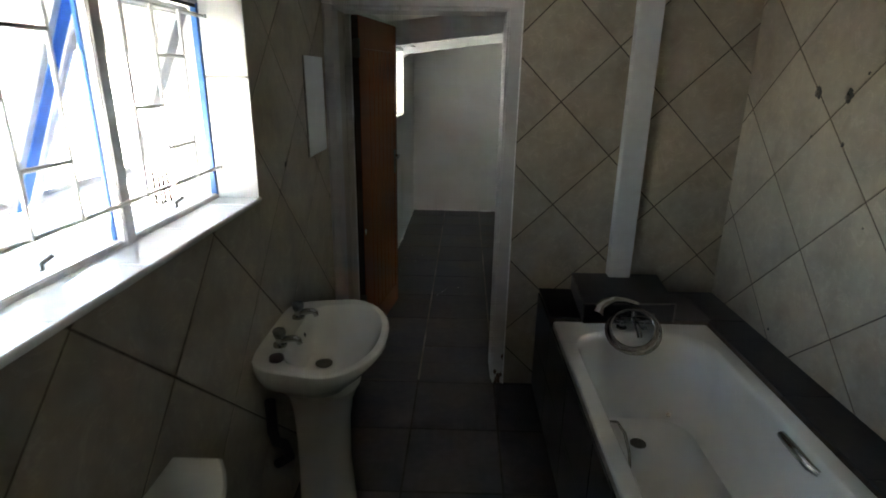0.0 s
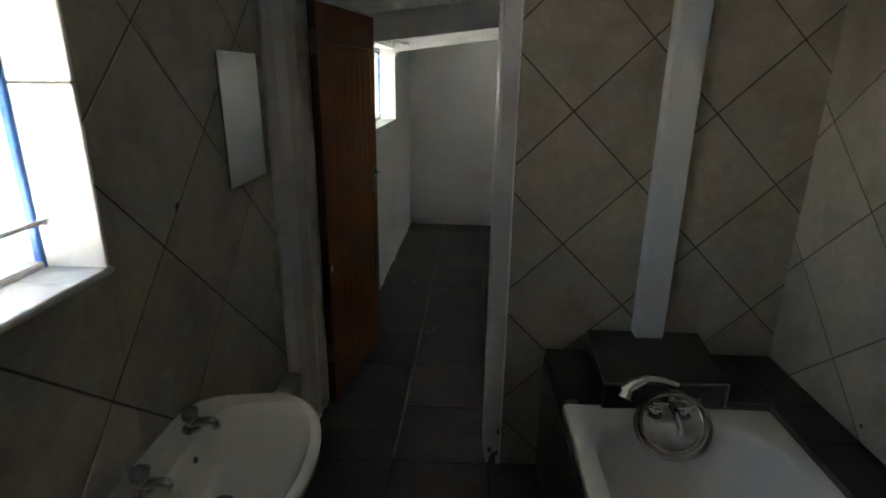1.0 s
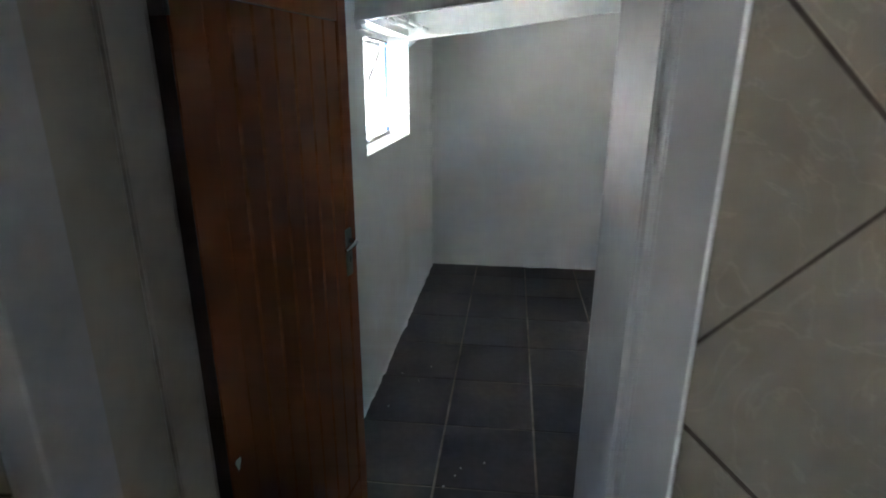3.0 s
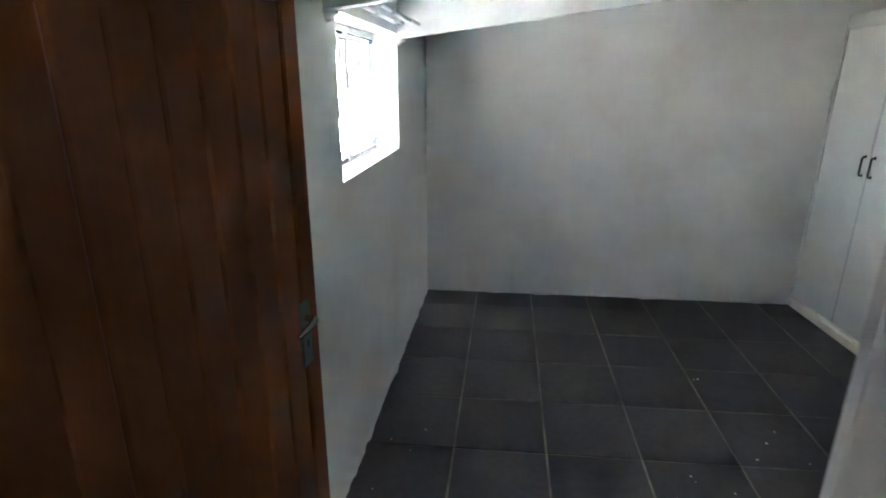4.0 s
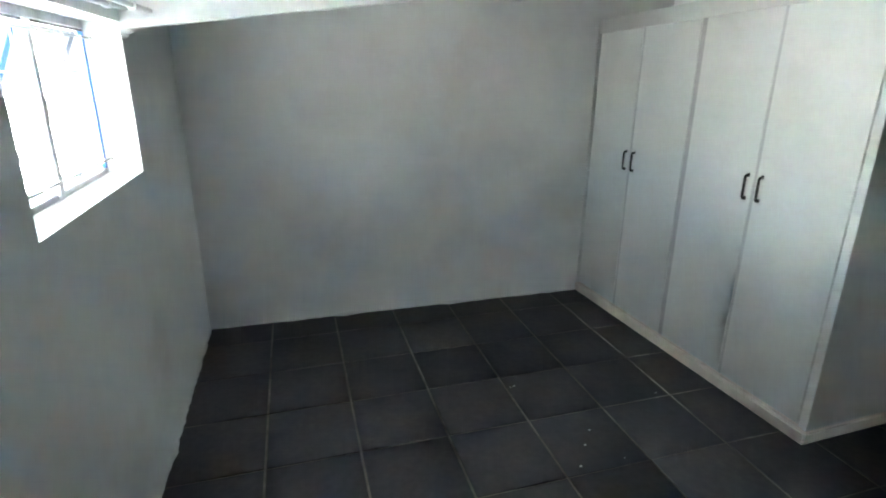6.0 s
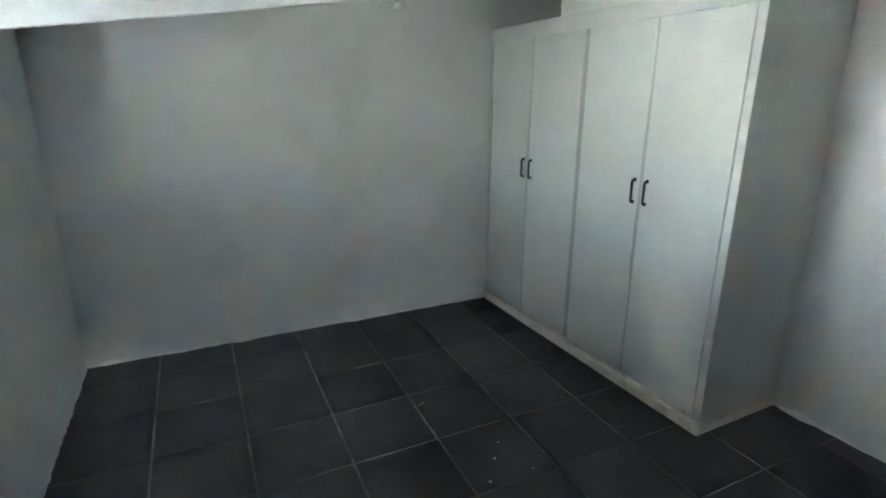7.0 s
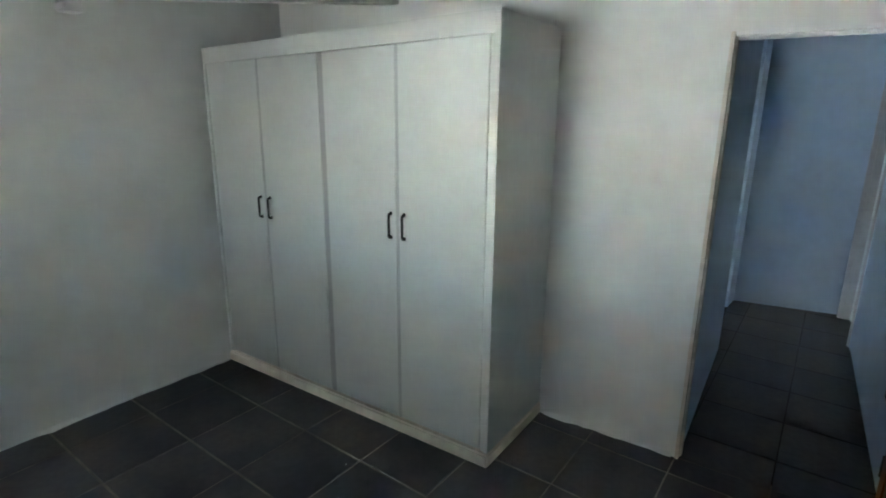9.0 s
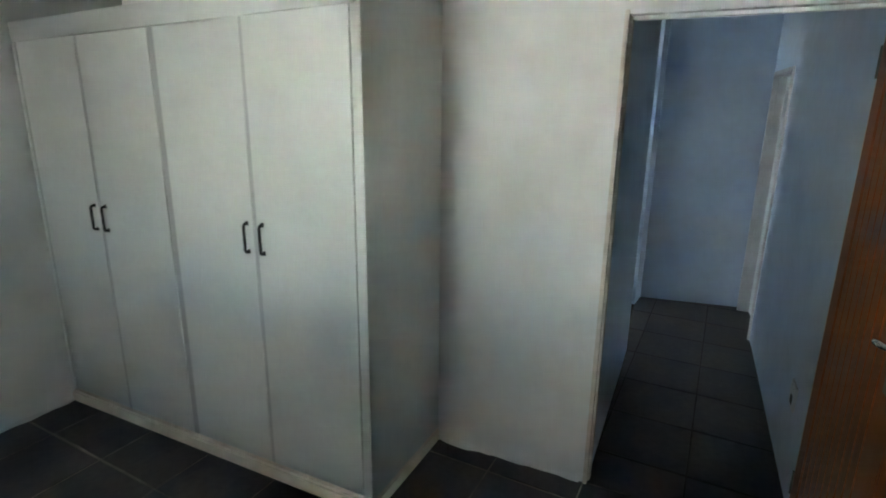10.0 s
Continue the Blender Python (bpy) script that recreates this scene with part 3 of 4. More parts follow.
# ---------------------------------------------------------------- windows
def window(name, m, width, height, label, bars_v, bars_h, bars_short, mid, open_deg=23.5, bar_r=0.0048, edge_mat=None):
    """A steel window with two top-hung sashes pushed open and welded bars: local x along the wall, y outwards, z up from the sill."""
    ob = thing(name, m, label, "window", kind="structure")
    f, g = 0.032, 0.015
    part("window_frame", boxes((g, width - g, -0.018, 0.02, 0, f * 0.7), (g, width - g, -0.018, 0.02, height - f, height), bevel=0.003), STEEL_GREY, ob)
    for x0, x1 in ((0, g), (width - g, width)):
        part("window_jamb", boxes((x0, x1, -0.012, 0.006, 0, height), bevel=0.002), BLUE_PAINT, ob, "chipped bright blue steel jamb")
    part("outer_reveal", boxes((-0.002, 0.004, 0.0065, 0.112, -0.002, height), (width - 0.004, width + 0.002, 0.0065, 0.112, -0.002, height), (0.004, width - 0.004, 0.033, 0.13, -0.004, 0.004), (0.004, width - 0.004, 0.033, 0.112, height - 0.004, height + 0.002)), OUT_WALL, ob, "whitewashed outer reveal")
    c = mid
    part("mullion", boxes((c - 0.022, c + 0.022, -0.026, -0.002, 0, height - f), bevel=0.004), STEEL_GREY, ob)
    part("mullion_edge", boxes((c - 0.0235, c + 0.018, -0.0015, 0.0085, 0, height - f), bevel=0.0015), edge_mat or BLUE_PAINT, ob, "painted outer edge")
    for blue, x0, x1 in ((True, g + 0.024, c + 0.016), (False, c + 0.034, width - 0.012)):
        hold = m @ Matrix.Translation((0, 0.010, height - f - 0.012)) @ Matrix.Rotation(radians(open_deg), 4, "X")
        h = height - f - 0.045
        sash = part("sash", boxes((x0, x0 + 0.026, 0, 0.03, -h, 0), (x1 - 0.058, x1, 0, 0.03, -h, 0), (x0 + 0.026, x1 - 0.058, 0, 0.03, -0.026, 0), (x0 + 0.026, x1 - 0.058, 0, 0.03, -h, -h + 0.026), bevel=0.003),
                    SASH_PAINT, ob, "grey and blue steel sash pushed open at the bottom")
        sash.matrix_world = hold
        sash.matrix_parent_inverse = Matrix.Identity(4)
        sash.matrix_basis = m.inverted() @ hold
        if blue:
            part("stile_face", boxes((x1 - 0.0355, x1 - 0.001, -0.003, -0.0005, -h + 0.002, -0.002)), BLUE_PAINT, sash, "blue painted stile")
        pane = part("pane", boxes((x0 + 0.024, x1 - 0.056, 0.012, 0.016, -h + 0.024, -0.024)), GLASS, sash)
        pane.visible_shadow = False
        xs = (x0 + x1) / 2 + 0.035
        bm = bmesh.new()
        tube(bm, [(xs, 0.022, 0.028), (xs - 0.02, 0.06, 0.030), (xs - 0.09, 0.21, 0.034)], [0.004, 0.005, 0.004], 8)
        stay = part("stay", bm, STEEL_GREY, ob, "casement stay with a dark peg")
        part("peg", tube(bmesh.new(), [(xs + 0.002, 0.022, 0.012), (xs + 0.002, 0.020, 0.036), (xs + 0.016, 0.004, 0.050)], 0.0045, 8), RUBBER, stay, "black peg")
    # black strip stands in for the shadow in the gap above the sashes
    part("head_seal", boxes((f + 0.004, c - 0.03, -0.021, -0.0185, height - f - 0.011, height - f - 0.002), (c + 0.03, width - f - 0.004, -0.021, -0.0185, height - f - 0.011, height - f - 0.002)), RUBBER, ob, "black strip drawn for the shadow gap under the head")
    yb = -0.040
    for x, z0, z1 in bars_v:
        part("bar", tube(bmesh.new(), [(x, yb, z0), (x, yb, z1)], bar_r, 8), BAR_PAINT, ob)
    for z in bars_h:
        bm = bmesh.new()
        tube(bm, [(0.0, yb + 0.012, z), (width, yb + 0.012, z)], bar_r * 1.15, 8)
        for xe in (0.006, width - 0.006):
            lathe(bm, [(0.0, -0.006), (0.013, -0.006), (0.013, 0.006), (0.0, 0.006)], 10, (xe, yb + 0.012, z))
        part("bar", bm, BAR_PAINT, ob)
    for x0, x1, z in bars_short:
        part("bar", tube(bmesh.new(), [(x0, yb, z), (x1, yb, z)], bar_r, 8), BAR_PAINT, ob)
    return ob


bw_w, bw_h = BW[1] - BW[0], BW[3] - BW[2]
m_bw = Matrix.Translation((-0.588, BW[0], BW[2])) @ Matrix.Rotation(radians(90), 4, "Z")
v1, v2, v3, v4, v5, v6 = (y - BW[0] for y in (0.885, 1.018, 1.153, 1.394, 1.522, 1.660))
window("window_1", m_bw, bw_w, bw_h, "blue and grey steel bathroom window with welded bars, sashes pushed open",
       [(v, 0.107, bw_h - 0.064) for v in (v1, v2, v3, v4, v5, v6)], [0.107, bw_h - 0.064],
       [(v4, v5, 0.316), (v5, v6, 0.437), (v5, v6, 0.208), (v2, v3, 0.230), (v2, v3, 0.469), (v1, v2, 0.350)], 1.325 - BW[0])
n_out = Vector((-d_left.y, d_left.x))
o_sw = P_NL + d_left * SW[0] + n_out * 0.15
m_sw = Matrix.Translation((*o_sw, SW[2])) @ Matrix.Rotation(math.atan2(d_left.y, d_left.x), 4, "Z")
sw_w, sw_h = SW[1] - SW[0], SW[3] - SW[2]
window("window_2", m_sw, sw_w, sw_h, "small steel bedroom window with thin white bars and blue stiles, sashes pushed open",
       [(0.2, 0.06, sw_h - 0.06), (0.38, 0.06, sw_h - 0.06), (0.78, 0.06, sw_h - 0.06), (0.96, 0.06, sw_h - 0.06)], [0.06, sw_h - 0.065],
       [(0.78, 0.87, 0.42), (0.87, 0.96, 0.24), (0.2, 0.29, 0.42), (0.29, 0.38, 0.24)], sw_w / 2, bar_r=0.0038, edge_mat=STEEL_GREY)

# four thin rods standing on the outer sill
rods = thing("rod_rack", pose(-0.712, 1.752, BW[2] + 0.004), "four short dark rods standing on the outer sill", "rods")
for k in range(4):
    part("rod", tube(bmesh.new(), [(0.004 * (k % 2), (k - 1.5) * 0.026, 0.0), (0.002, (k - 1.5) * 0.026 - 0.004, 0.105 - 0.004 * k)], 0.0046, 8), SOOT, rods)

# glazed sill, reveals and nosing of the bathroom window
sill = thing("window_sill", Matrix.Identity(4), "white glazed tile sill and reveal with thin grey joints", "window sill", kind="structure")
part("bed", boxes((-0.575, BATH_L - 0.004, BW[0], BW[1], BW[2] - 0.012, BW[2] + 0.002)), PALE_GROUT, sill)
ys = [BW[0], 0.902, 1.179, 1.456, 1.733, BW[1]]
for a, b in zip(ys, ys[1:]):
    part("tile", boxes((-0.570, BATH_L + 0.004, a + 0.0015, b - 0.0015, BW[2] + 0.002, BW[2] + 0.009), bevel=0.0015), WHITE_TILE, sill)
part("nosing", tube(bmesh.new(), [(BATH_L + 0.004, BW[0] - 0.004, BW[2] + 0.001), (BATH_L + 0.004, BW[1] + 0.004, BW[2] + 0.001)], 0.009, 12), WHITE_TILE, sill, smooth=True)
for y, s in ((BW[1], -1), (BW[0], 1)):
    part("bed", boxes((-0.575, BATH_L - 0.003, min(y, y + s * 0.003), max(y, y + s * 0.003), BW[2] + 0.009, BW[3])), PALE_GROUT, sill)
    for za, zb in ((BW[2] + 0.009, 1.664), (1.668, BW[3])):
        part("tile", boxes((-0.570, BATH_L + 0.008, min(y + s * 0.003, y + s * 0.011), max(y + s * 0.003, y + s * 0.011), za + 0.001, zb - 0.001), bevel=0.0015), WHITE_TILE, sill)


# ---------------------------------------------------------------- bathroom
bath_x0, bath_x1, bath_y0, bath_y1, rim = 0.682, 1.412, 0.76, 2.485, 0.572

surround = thing("bath_surround", Matrix.Identity(4), "black tiled bath surround with ledge and raised end box", "bath surround", kind="structure")
bm = boxes((0.672, 0.712, bath_y0 - 0.12, END_Y, -0.01, 0.535), (bath_x1 + 0.001, BATH_R, bath_y0 - 0.12, END_Y, -0.01, 0.582), (0.735, bath_x1 + 0.001, bath_y1 + 0.001, END_Y, -0.01, 0.582),
           (0.735, bath_x1 - 0.03, bath_y0 - 0.12, bath_y0 + 0.03, -0.01, 0.565))
part("core", bm, TILE_GROUT, surround)


def black_tiles(m, us, vs, depth=0.008):
    for ua, ub in zip(us, us[1:]):
        for va, vb in zip(vs, vs[1:]):
            bm = bmesh.new()
            slab(bm, [(ua + 0.0015, va + 0.0015), (ub - 0.0015, va + 0.0015), (ub - 0.0015, vb - 0.0015), (ua + 0.0015, vb - 0.0015)], m, depth)
            part("tile", bm, BLACK_TILE, surround)


black_tiles(plane_frame((0.672, 0, 0), (0, -1, 0), (0, 0, 1)), [-END_Y, -2.46, -2.03, -1.60, -1.17, -0.74, -0.64], [0.0, 0.28, 0.565])
black_tiles(plane_frame((0, 0, 0.582), (1, 0, 0), (0, 1, 0)), [bath_x1 + 0.0005, BATH_R], [0.64, 1.0, 1.43, 1.86, 2.29, 2.49])
black_tiles(plane_frame((0, 0, 0.582), (1, 0, 0), (0, 1, 0)), [0.666, 0.846], [bath_y1 + 0.004, END_Y])
black_tiles(plane_frame((0, 0, 0.582), (1, 0, 0), (0, 1, 0)), [1.235, 1.43, BATH_R], [bath_y1 + 0.014, END_Y])
# raised end box, a little out of square
box_a, box_b, box_c, box_d = Vector((0.808, 2.440, 0)), Vector((1.241, 2.464, 0)), Vector((1.290, END_Y, 0)), Vector((0.838, END_Y, 0))
mid_ab = (box_a + box_b + box_c + box_d) / 4
part("box_core", loft(bmesh.new(), [[p + (mid_ab - p).normalized() * 0.012 + Vector((0, 0, z)) for p in (box_a, box_b, box_c, box_d)] for z in (0.58, 0.677)], cap_start=True), TILE_GROUT, surround)
bm = bmesh.new()
slab(bm, [(p.x, p.y) for p in (box_a, box_b, box_c, box_d)], Matrix.Translation((0, 0, 0.677)), 0.008)
part("tile", bm, BLACK_TILE, surround)
for p, q in ((box_a, box_b), (box_d, box_a), (box_b, box_c)):
    along = (q - p).normalized()
    inward = along.cross(Vector((0, 0, -1)))
    black_tiles(plane_frame(p + inward * 0.008, along, (0, 0, 1)), [0.006, (q - p).length - 0.006], [0.592, 0.6765])
bm = bmesh.new()
for p, q in ((box_a, box_b), (box_d, box_a)):
    tube(bm, [p + Vector((0, -0.002, 0.6845)), q + Vector((0, -0.002, 0.6845))], 0.0035, 6)
for p in (box_a, box_b):
    tube(bm, [p + Vector((0, -0.003, 0.592)), p + Vector((0, -0.003, 0.6845))], 0.0035, 6)
part("edge_trim", bm, TILE_EDGE, surround, "pale chipped tile edge")

bath = thing("bathtub", pose(0, 0, 0), "white enamelled built-in bath with dull grey shadowed bottom", "bathtub")
bm = bmesh.new()
loops = [rounded(bath_x0, bath_x1, bath_y0, bath_y1, 0.014, rim - 0.035), rounded(bath_x0, bath_x1, bath_y0, bath_y1, 0.014, rim - 0.006),
         rounded(bath_x0 + 0.006, bath_x1 - 0.006, bath_y0 + 0.006, bath_y1 - 0.006, 0.012, rim)]
for ins, end0, end1, r, z in ((0.058, 0.075, 0.085, 0.17, rim - 0.002), (0.066, 0.085, 0.098, 0.18, rim - 0.008), (0.074, 0.10, 0.114, 0.18, rim - 0.03), (0.095, 0.16, 0.160, 0.17, 0.40),
                              (0.125, 0.26, 0.205, 0.15, 0.26), (0.155, 0.33, 0.235, 0.13, 0.205), (0.20, 0.39, 0.28, 0.10, 0.188), (0.30, 0.6, 0.5, 0.06, 0.184)):
    loops.append(rounded(bath_x0 + ins, bath_x1 - ins, bath_y0 + end0, bath_y1 - end1, r, z))
loft(bm, loops)
part("shell", bm, ENAMEL, bath, smooth=True)
bm = bmesh.new()
lathe(bm, [(0.0, 0.0), (0.034, 0.0), (0.034, 0.003), (0.022, 0.004), (0.0, 0.004)], 24, (1.01, 2.09, 0.190))
part("waste", bm, BRASSY, bath, "dark stained waste outlet", smooth=True)
bm = bmesh.new()
tube(bm, [(1.338, 1.705, 0.538), (1.322, 1.690, 0.545), (1.318, 1.62, 0.547), (1.319, 1.54, 0.543), (1.336, 1.512, 0.536)], [0.010, 0.015, 0.017, 0.016, 0.011], 12)
part("grip", bm, CHROME, bath, "chrome grab handle", smooth=True)
bm = bmesh.new()
tube(bm, [(0.752, 1.745, 0.540), (0.782, 1.735, 0.545), (0.800, 1.700, 0.525), (0.806, 1.655, 0.485), (0.802, 1.620, 0.450), (0.780, 1.602, 0.435)], [0.0045, 0.005, 0.0055, 0.0055, 0.005, 0.0045], 12)
part("grip", bm, HOSE, bath, "chrome grab handle", smooth=True)
bm = bmesh.new()
lathe(bm, [(0.0, 0.0), (0.012, 0.0), (0.012, 0.004), (0.0, 0.005)], 16, (0, 0, 0))
o = part("overflow", bm, CHROME, bath, smooth=True)
o.matrix_basis = pose(1.19, 2.245, 0.232, 40, 0, 0)

# bath mixer with hand shower and coiled hose
mixer = thing("bath_mixer", pose(1.040, 2.432, rim), "chrome bath mixer with two handles and a coiled shower hose", "bath mixer")
bm = bmesh.new()
tube(bm, [(-0.066, 0, 0.046), (-0.04, 0, 0.046), (0.04, 0, 0.046), (0.066, 0, 0.046)], [0.018, 0.021, 0.021, 0.018], 18)
for x in (-0.048, 0.048):
    lathe(bm, [(0.0, 0.0), (0.026, 0.0), (0.024, 0.006), (0.014, 0.010), (0.014, 0.05), (0.0, 0.052)], 20, (x, 0, 0))
lathe(bm, [(0.0, 0.06), (0.017, 0.06), (0.015, 0.085), (0.012, 0.10), (0.0, 0.102)], 18)
part("body", bm, CHROME, mixer, smooth=True)
bm = bmesh.new()
tube(bm, [(0, -0.01, 0.05), (0, -0.05, 0.045), (0, -0.10, 0.025), (0, -0.115, 0.005)], [0.015, 0.014, 0.013, 0.012], 14)
part("spout", bm, CHROME, mixer, smooth=True)
for x, s in ((-0.072, -1), (0.072, 1)):
    bm = bmesh.new()
    tube(bm, [(x - s * 0.005, 0, 0.046), (x + s * 0.012, 0, 0.046), (x + s * 0.022, 0, 0.046)], [0.015, 0.022, 0.019], 10)
    for a in range(4):
        c, q = math.cos(a * math.pi / 2 + 0.4), math.sin(a * math.pi / 2 + 0.4)
        tube(bm, [(x + s * 0.014, 0.012 * c, 0.046 + 0.012 * q), (x + s * 0.014, 0.033 * c, 0.046 + 0.033 * q)], [0.008, 0.006], 8)
    part("tap_handle", bm, CHROME, mixer, smooth=True)
bm = bmesh.new()
pts = []
turns, per = 4, 40
top, low = Vector((-0.022, -0.020, 0.112)), Vector((-0.038, -0.178, -0.042))
mid, up = (top + low) / 2, (top - low) / 2
rnd = random.Random(4)
for k in range(turns * per + 1):
    a = 2 * math.pi * k / per
    tn = k / per
    rr = 1.0 - 0.05 * tn + 0.03 * math.sin(tn * 5)
    nrm = up.normalized().cross(Vector((1, 0, 0)))
    pts.append(mid + up * rr * math.cos(a) + Vector((1, 0, 0)) * (0.122 * rr * math.sin(a) + 0.006 * math.sin(3 * tn)) - nrm * (0.006 * (tn - 2) + 0.004))
tube(bm, pts, 0.0068, 8)
part("hose", bm, HOSE, mixer, "ribbed chrome hose coiled in loops", smooth=True)
bm = bmesh.new()
tube(bm, [(0.012, -0.002, 0.121), (-0.045, 0.0, 0.138), (-0.093, -0.002, 0.141), (-0.145, -0.020, 0.128), (-0.178, -0.030, 0.108)], [0.010, 0.012, 0.014, 0.022, 0.018], 16)
tube(bm, [(-0.160, -0.024, 0.118), (-0.176, -0.042, 0.088)], [0.019, 0.027], 18)
part("hand_shower", bm, CHROME, mixer, smooth=True)

# pipe boxing over the bath
bm = boxes((1.014, 1.125, 2.790, END_Y, 0.6855, roof_z(1.0) - 0.002), bevel=0.004)
tagged(mesh_ob("pipe_boxing", bm, PLASTIC, smooth=True), "white square pipe boxing running up the tiled wall", "pipe boxing", kind="structure")

# frameless mirror
mir = thing("mirror", pose(BATH_L + 0.0128, 2.606, 1.541, 0, -0.45, -0.7), "frameless rectangular mirror fixed to the tiled wall", "mirror")
part("backing", boxes((-0.0035, 0.0, -0.1495, 0.1495, -0.208, 0.208)), RUBBER, mir)
part("glass", boxes((0.0, 0.004, -0.1505, 0.1505, -0.209, 0.209), bevel=0.001), MIRROR, mir, "silvered glass")

# low ledge beside the door
ledge = thing("wall_ledge", Matrix.Identity(4), "low white topped ledge along the tiled wall beside the door frame", "ledge", kind="structure")
part("plinth", boxes((BATH_L + 0.001, -0.378, 2.20, 2.818, 0.0, 0.432)), WALL_TILE, ledge)
part("ledge_top", boxes((BATH_L + 0.007, -0.370, 2.20, 2.818, 0.4325, 0.455), bevel=0.004), FRAME_PAINT, ledge, smooth=True)


# pedestal basin
def d_loop(x0, x1, y0, y1, z, n=40, taper=0.17):
    """A basin outline: straight along the wall, rounded to the front."""
    cy, hy = (y0 + y1) / 2, (y1 - y0) / 2
    out = []
    for k in range(n):
        a = 2 * math.pi * k / n
        c, s = math.cos(a), math.sin(a)
        e = 1.0 if c > 0 else 0.30
        px = math.copysign(abs(c) ** e, c)
        py = math.copysign(abs(s) ** (0.95 if c > 0 else 0.32), s)
        cx = x0 + (x1 - x0) * 0.56
        out.append(Vector((cx + (x1 - cx if c > 0 else cx - x0) * px, cy + hy * py * (1.0 if c > 0 else 1 - taper * abs(px) ** 1.5), z)))
    return out


basin = thing("pedestal_basin", Matrix.Identity(4), "white ceramic pedestal basin with two chrome pillar taps", "basin")
bx0, bx1, by0, by1, bz = BATH_L + 0.008, -0.022, 1.513, 2.114, 0.820
bm = bmesh.new()
loops = [d_loop(bx0 + 0.05, -0.17, 1.71, 1.93, 0.615), d_loop(bx0 + 0.02, -0.14, 1.67, 1.97, 0.655), d_loop(bx0, -0.085, 1.585, 2.055, 0.715), d_loop(bx0, -0.045, 1.54, 2.095, 0.765),
         d_loop(bx0, bx1, by0 + 0.008, by1, 0.797), d_loop(bx0, bx1, by0 + 0.008, by1, bz - 0.006), d_loop(bx0 + 0.004, bx1 - 0.007, by0 + 0.015, by1 - 0.007, bz)]
for x0, ix, iy, z in ((-0.345, 0.026, 0.046, bz - 0.001), (-0.338, 0.033, 0.055, bz - 0.010), (-0.330, 0.045, 0.075, bz - 0.04), (-0.320, 0.080, 0.115, bz - 0.085), (-0.305, 0.13, 0.18, bz - 0.112), (-0.285, 0.18, 0.24, bz - 0.119)):
    loops.append(d_loop(x0, bx1 - ix, by0 + iy, by1 - iy, z))
loft(bm, loops, cap_start=True)
part("bowl", bm, CERAMIC, basin, smooth=True)
bm = bmesh.new()
loops = []
for z, x0, x1, hy in ((0.0, -0.37, -0.135, 0.115), (0.03, -0.365, -0.14, 0.11), (0.07, -0.355, -0.155, 0.098), (0.3, -0.350, -0.170, 0.090), (0.48, -0.350, -0.165, 0.096), (0.57, -0.355, -0.15, 0.11), (0.63, -0.36, -0.125, 0.13)):
    loops.append(d_loop(x0, x1, 1.815 - hy, 1.815 + hy, z, taper=0.02))
loft(bm, loops, cap_start=True)
part("pedestal", bm, CERAMIC, basin, smooth=True)
bm = bmesh.new()
lathe(bm, [(0.0, 0.0), (0.030, 0.0), (0.030, 0.003), (0.020, 0.004), (0.0, 0.002)], 22, (-0.250, 1.806, bz - 0.1185))
part("waste", bm, BRASSY, basin, "dull metal waste outlet", smooth=True)
bm = bmesh.new()
lathe(bm, [(0.0, 0.0), (0.024, 0.0), (0.022, 0.012), (0.008, 0.016), (0.0, 0.017)], 20, (-0.350, 1.618, bz))
part("plug", bm, PLUG, basin, "black rubber plug lying on the rim", smooth=True)
bm = bmesh.new()
lathe(bm, [(0.0, 0.0), (0.008, 0.0), (0.008, 0.002), (0.0, 0.002)], 14, (0, 0, 0))
o = part("overflow", bm, RUBBER, basin)
o.matrix_basis = pose(-0.3285, 1.858, bz - 0.035, 0, 75, 0)
bm = bmesh.new()
tube(bm, [(-0.40, 1.66, 0.64), (-0.40, 1.66, 0.52), (-0.395, 1.67, 0.47), (-0.38, 1.70, 0.44), (-0.37, 1.72, 0.37), (-0.42, 1.73, 0.33)], 0.018, 12)
part("trap_pipe", bm, RUBBER, basin, "dark waste pipe behind the pedestal", smooth=True)
for yt in (1.712, 1.930):
    bm = bmesh.new()
    lathe(bm, [(0.0, 0.0), (0.024, 0.0), (0.022, 0.007), (0.014, 0.010), (0.014, 0.026), (0.016, 0.03), (0.011, 0.036), (0.0, 0.037)], 20)
    tap_body = part("tap_body", bm, CHROME, basin, smooth=True)
    tap_body.location = (-0.368, yt, bz)
    bm = bmesh.new()
    tube(bm, [(0.005, 0, 0.016), (0.030, 0, 0.024), (0.054, 0, 0.027), (0.064, 0, 0.020), (0.066, 0, 0.008)], [0.013, 0.012, 0.011, 0.0105, 0.010], 12)
    part("tap_spout", bm, CHROME, tap_body, smooth=True)
    bm = bmesh.new()
    loops = []
    for z, r in ((0.030, 0.012), (0.034, 0.018), (0.050, 0.021), (0.058, 0.018), (0.060, 0.012)):
        loops.append([Vector((r * (1 + 0.09 * math.cos(6 * a)) * math.cos(a), r * (1 + 0.09 * math.cos(6 * a)) * math.sin(a), z)) for a in (2 * math.pi * k / 36 for k in range(36))])
    loft(bm, loops, cap_start=True)
    part("tap_knob", bm, KNOB, tap_body, "smoky plastic knob", smooth=True)

# toilet: cistern under the window, pan below
def bow_loop(half, end, mid, z, n=14, back=0.0):
    """A bow-fronted outline along the wall."""
    front = [Vector((end + (mid - end) * (1 - (2 * k / n - 1) ** 2), half * (2 * k / n - 1), z)) for k in range(n + 1)]
    return [Vector((back, -half, z))] + front + [Vector((back, half, z))]


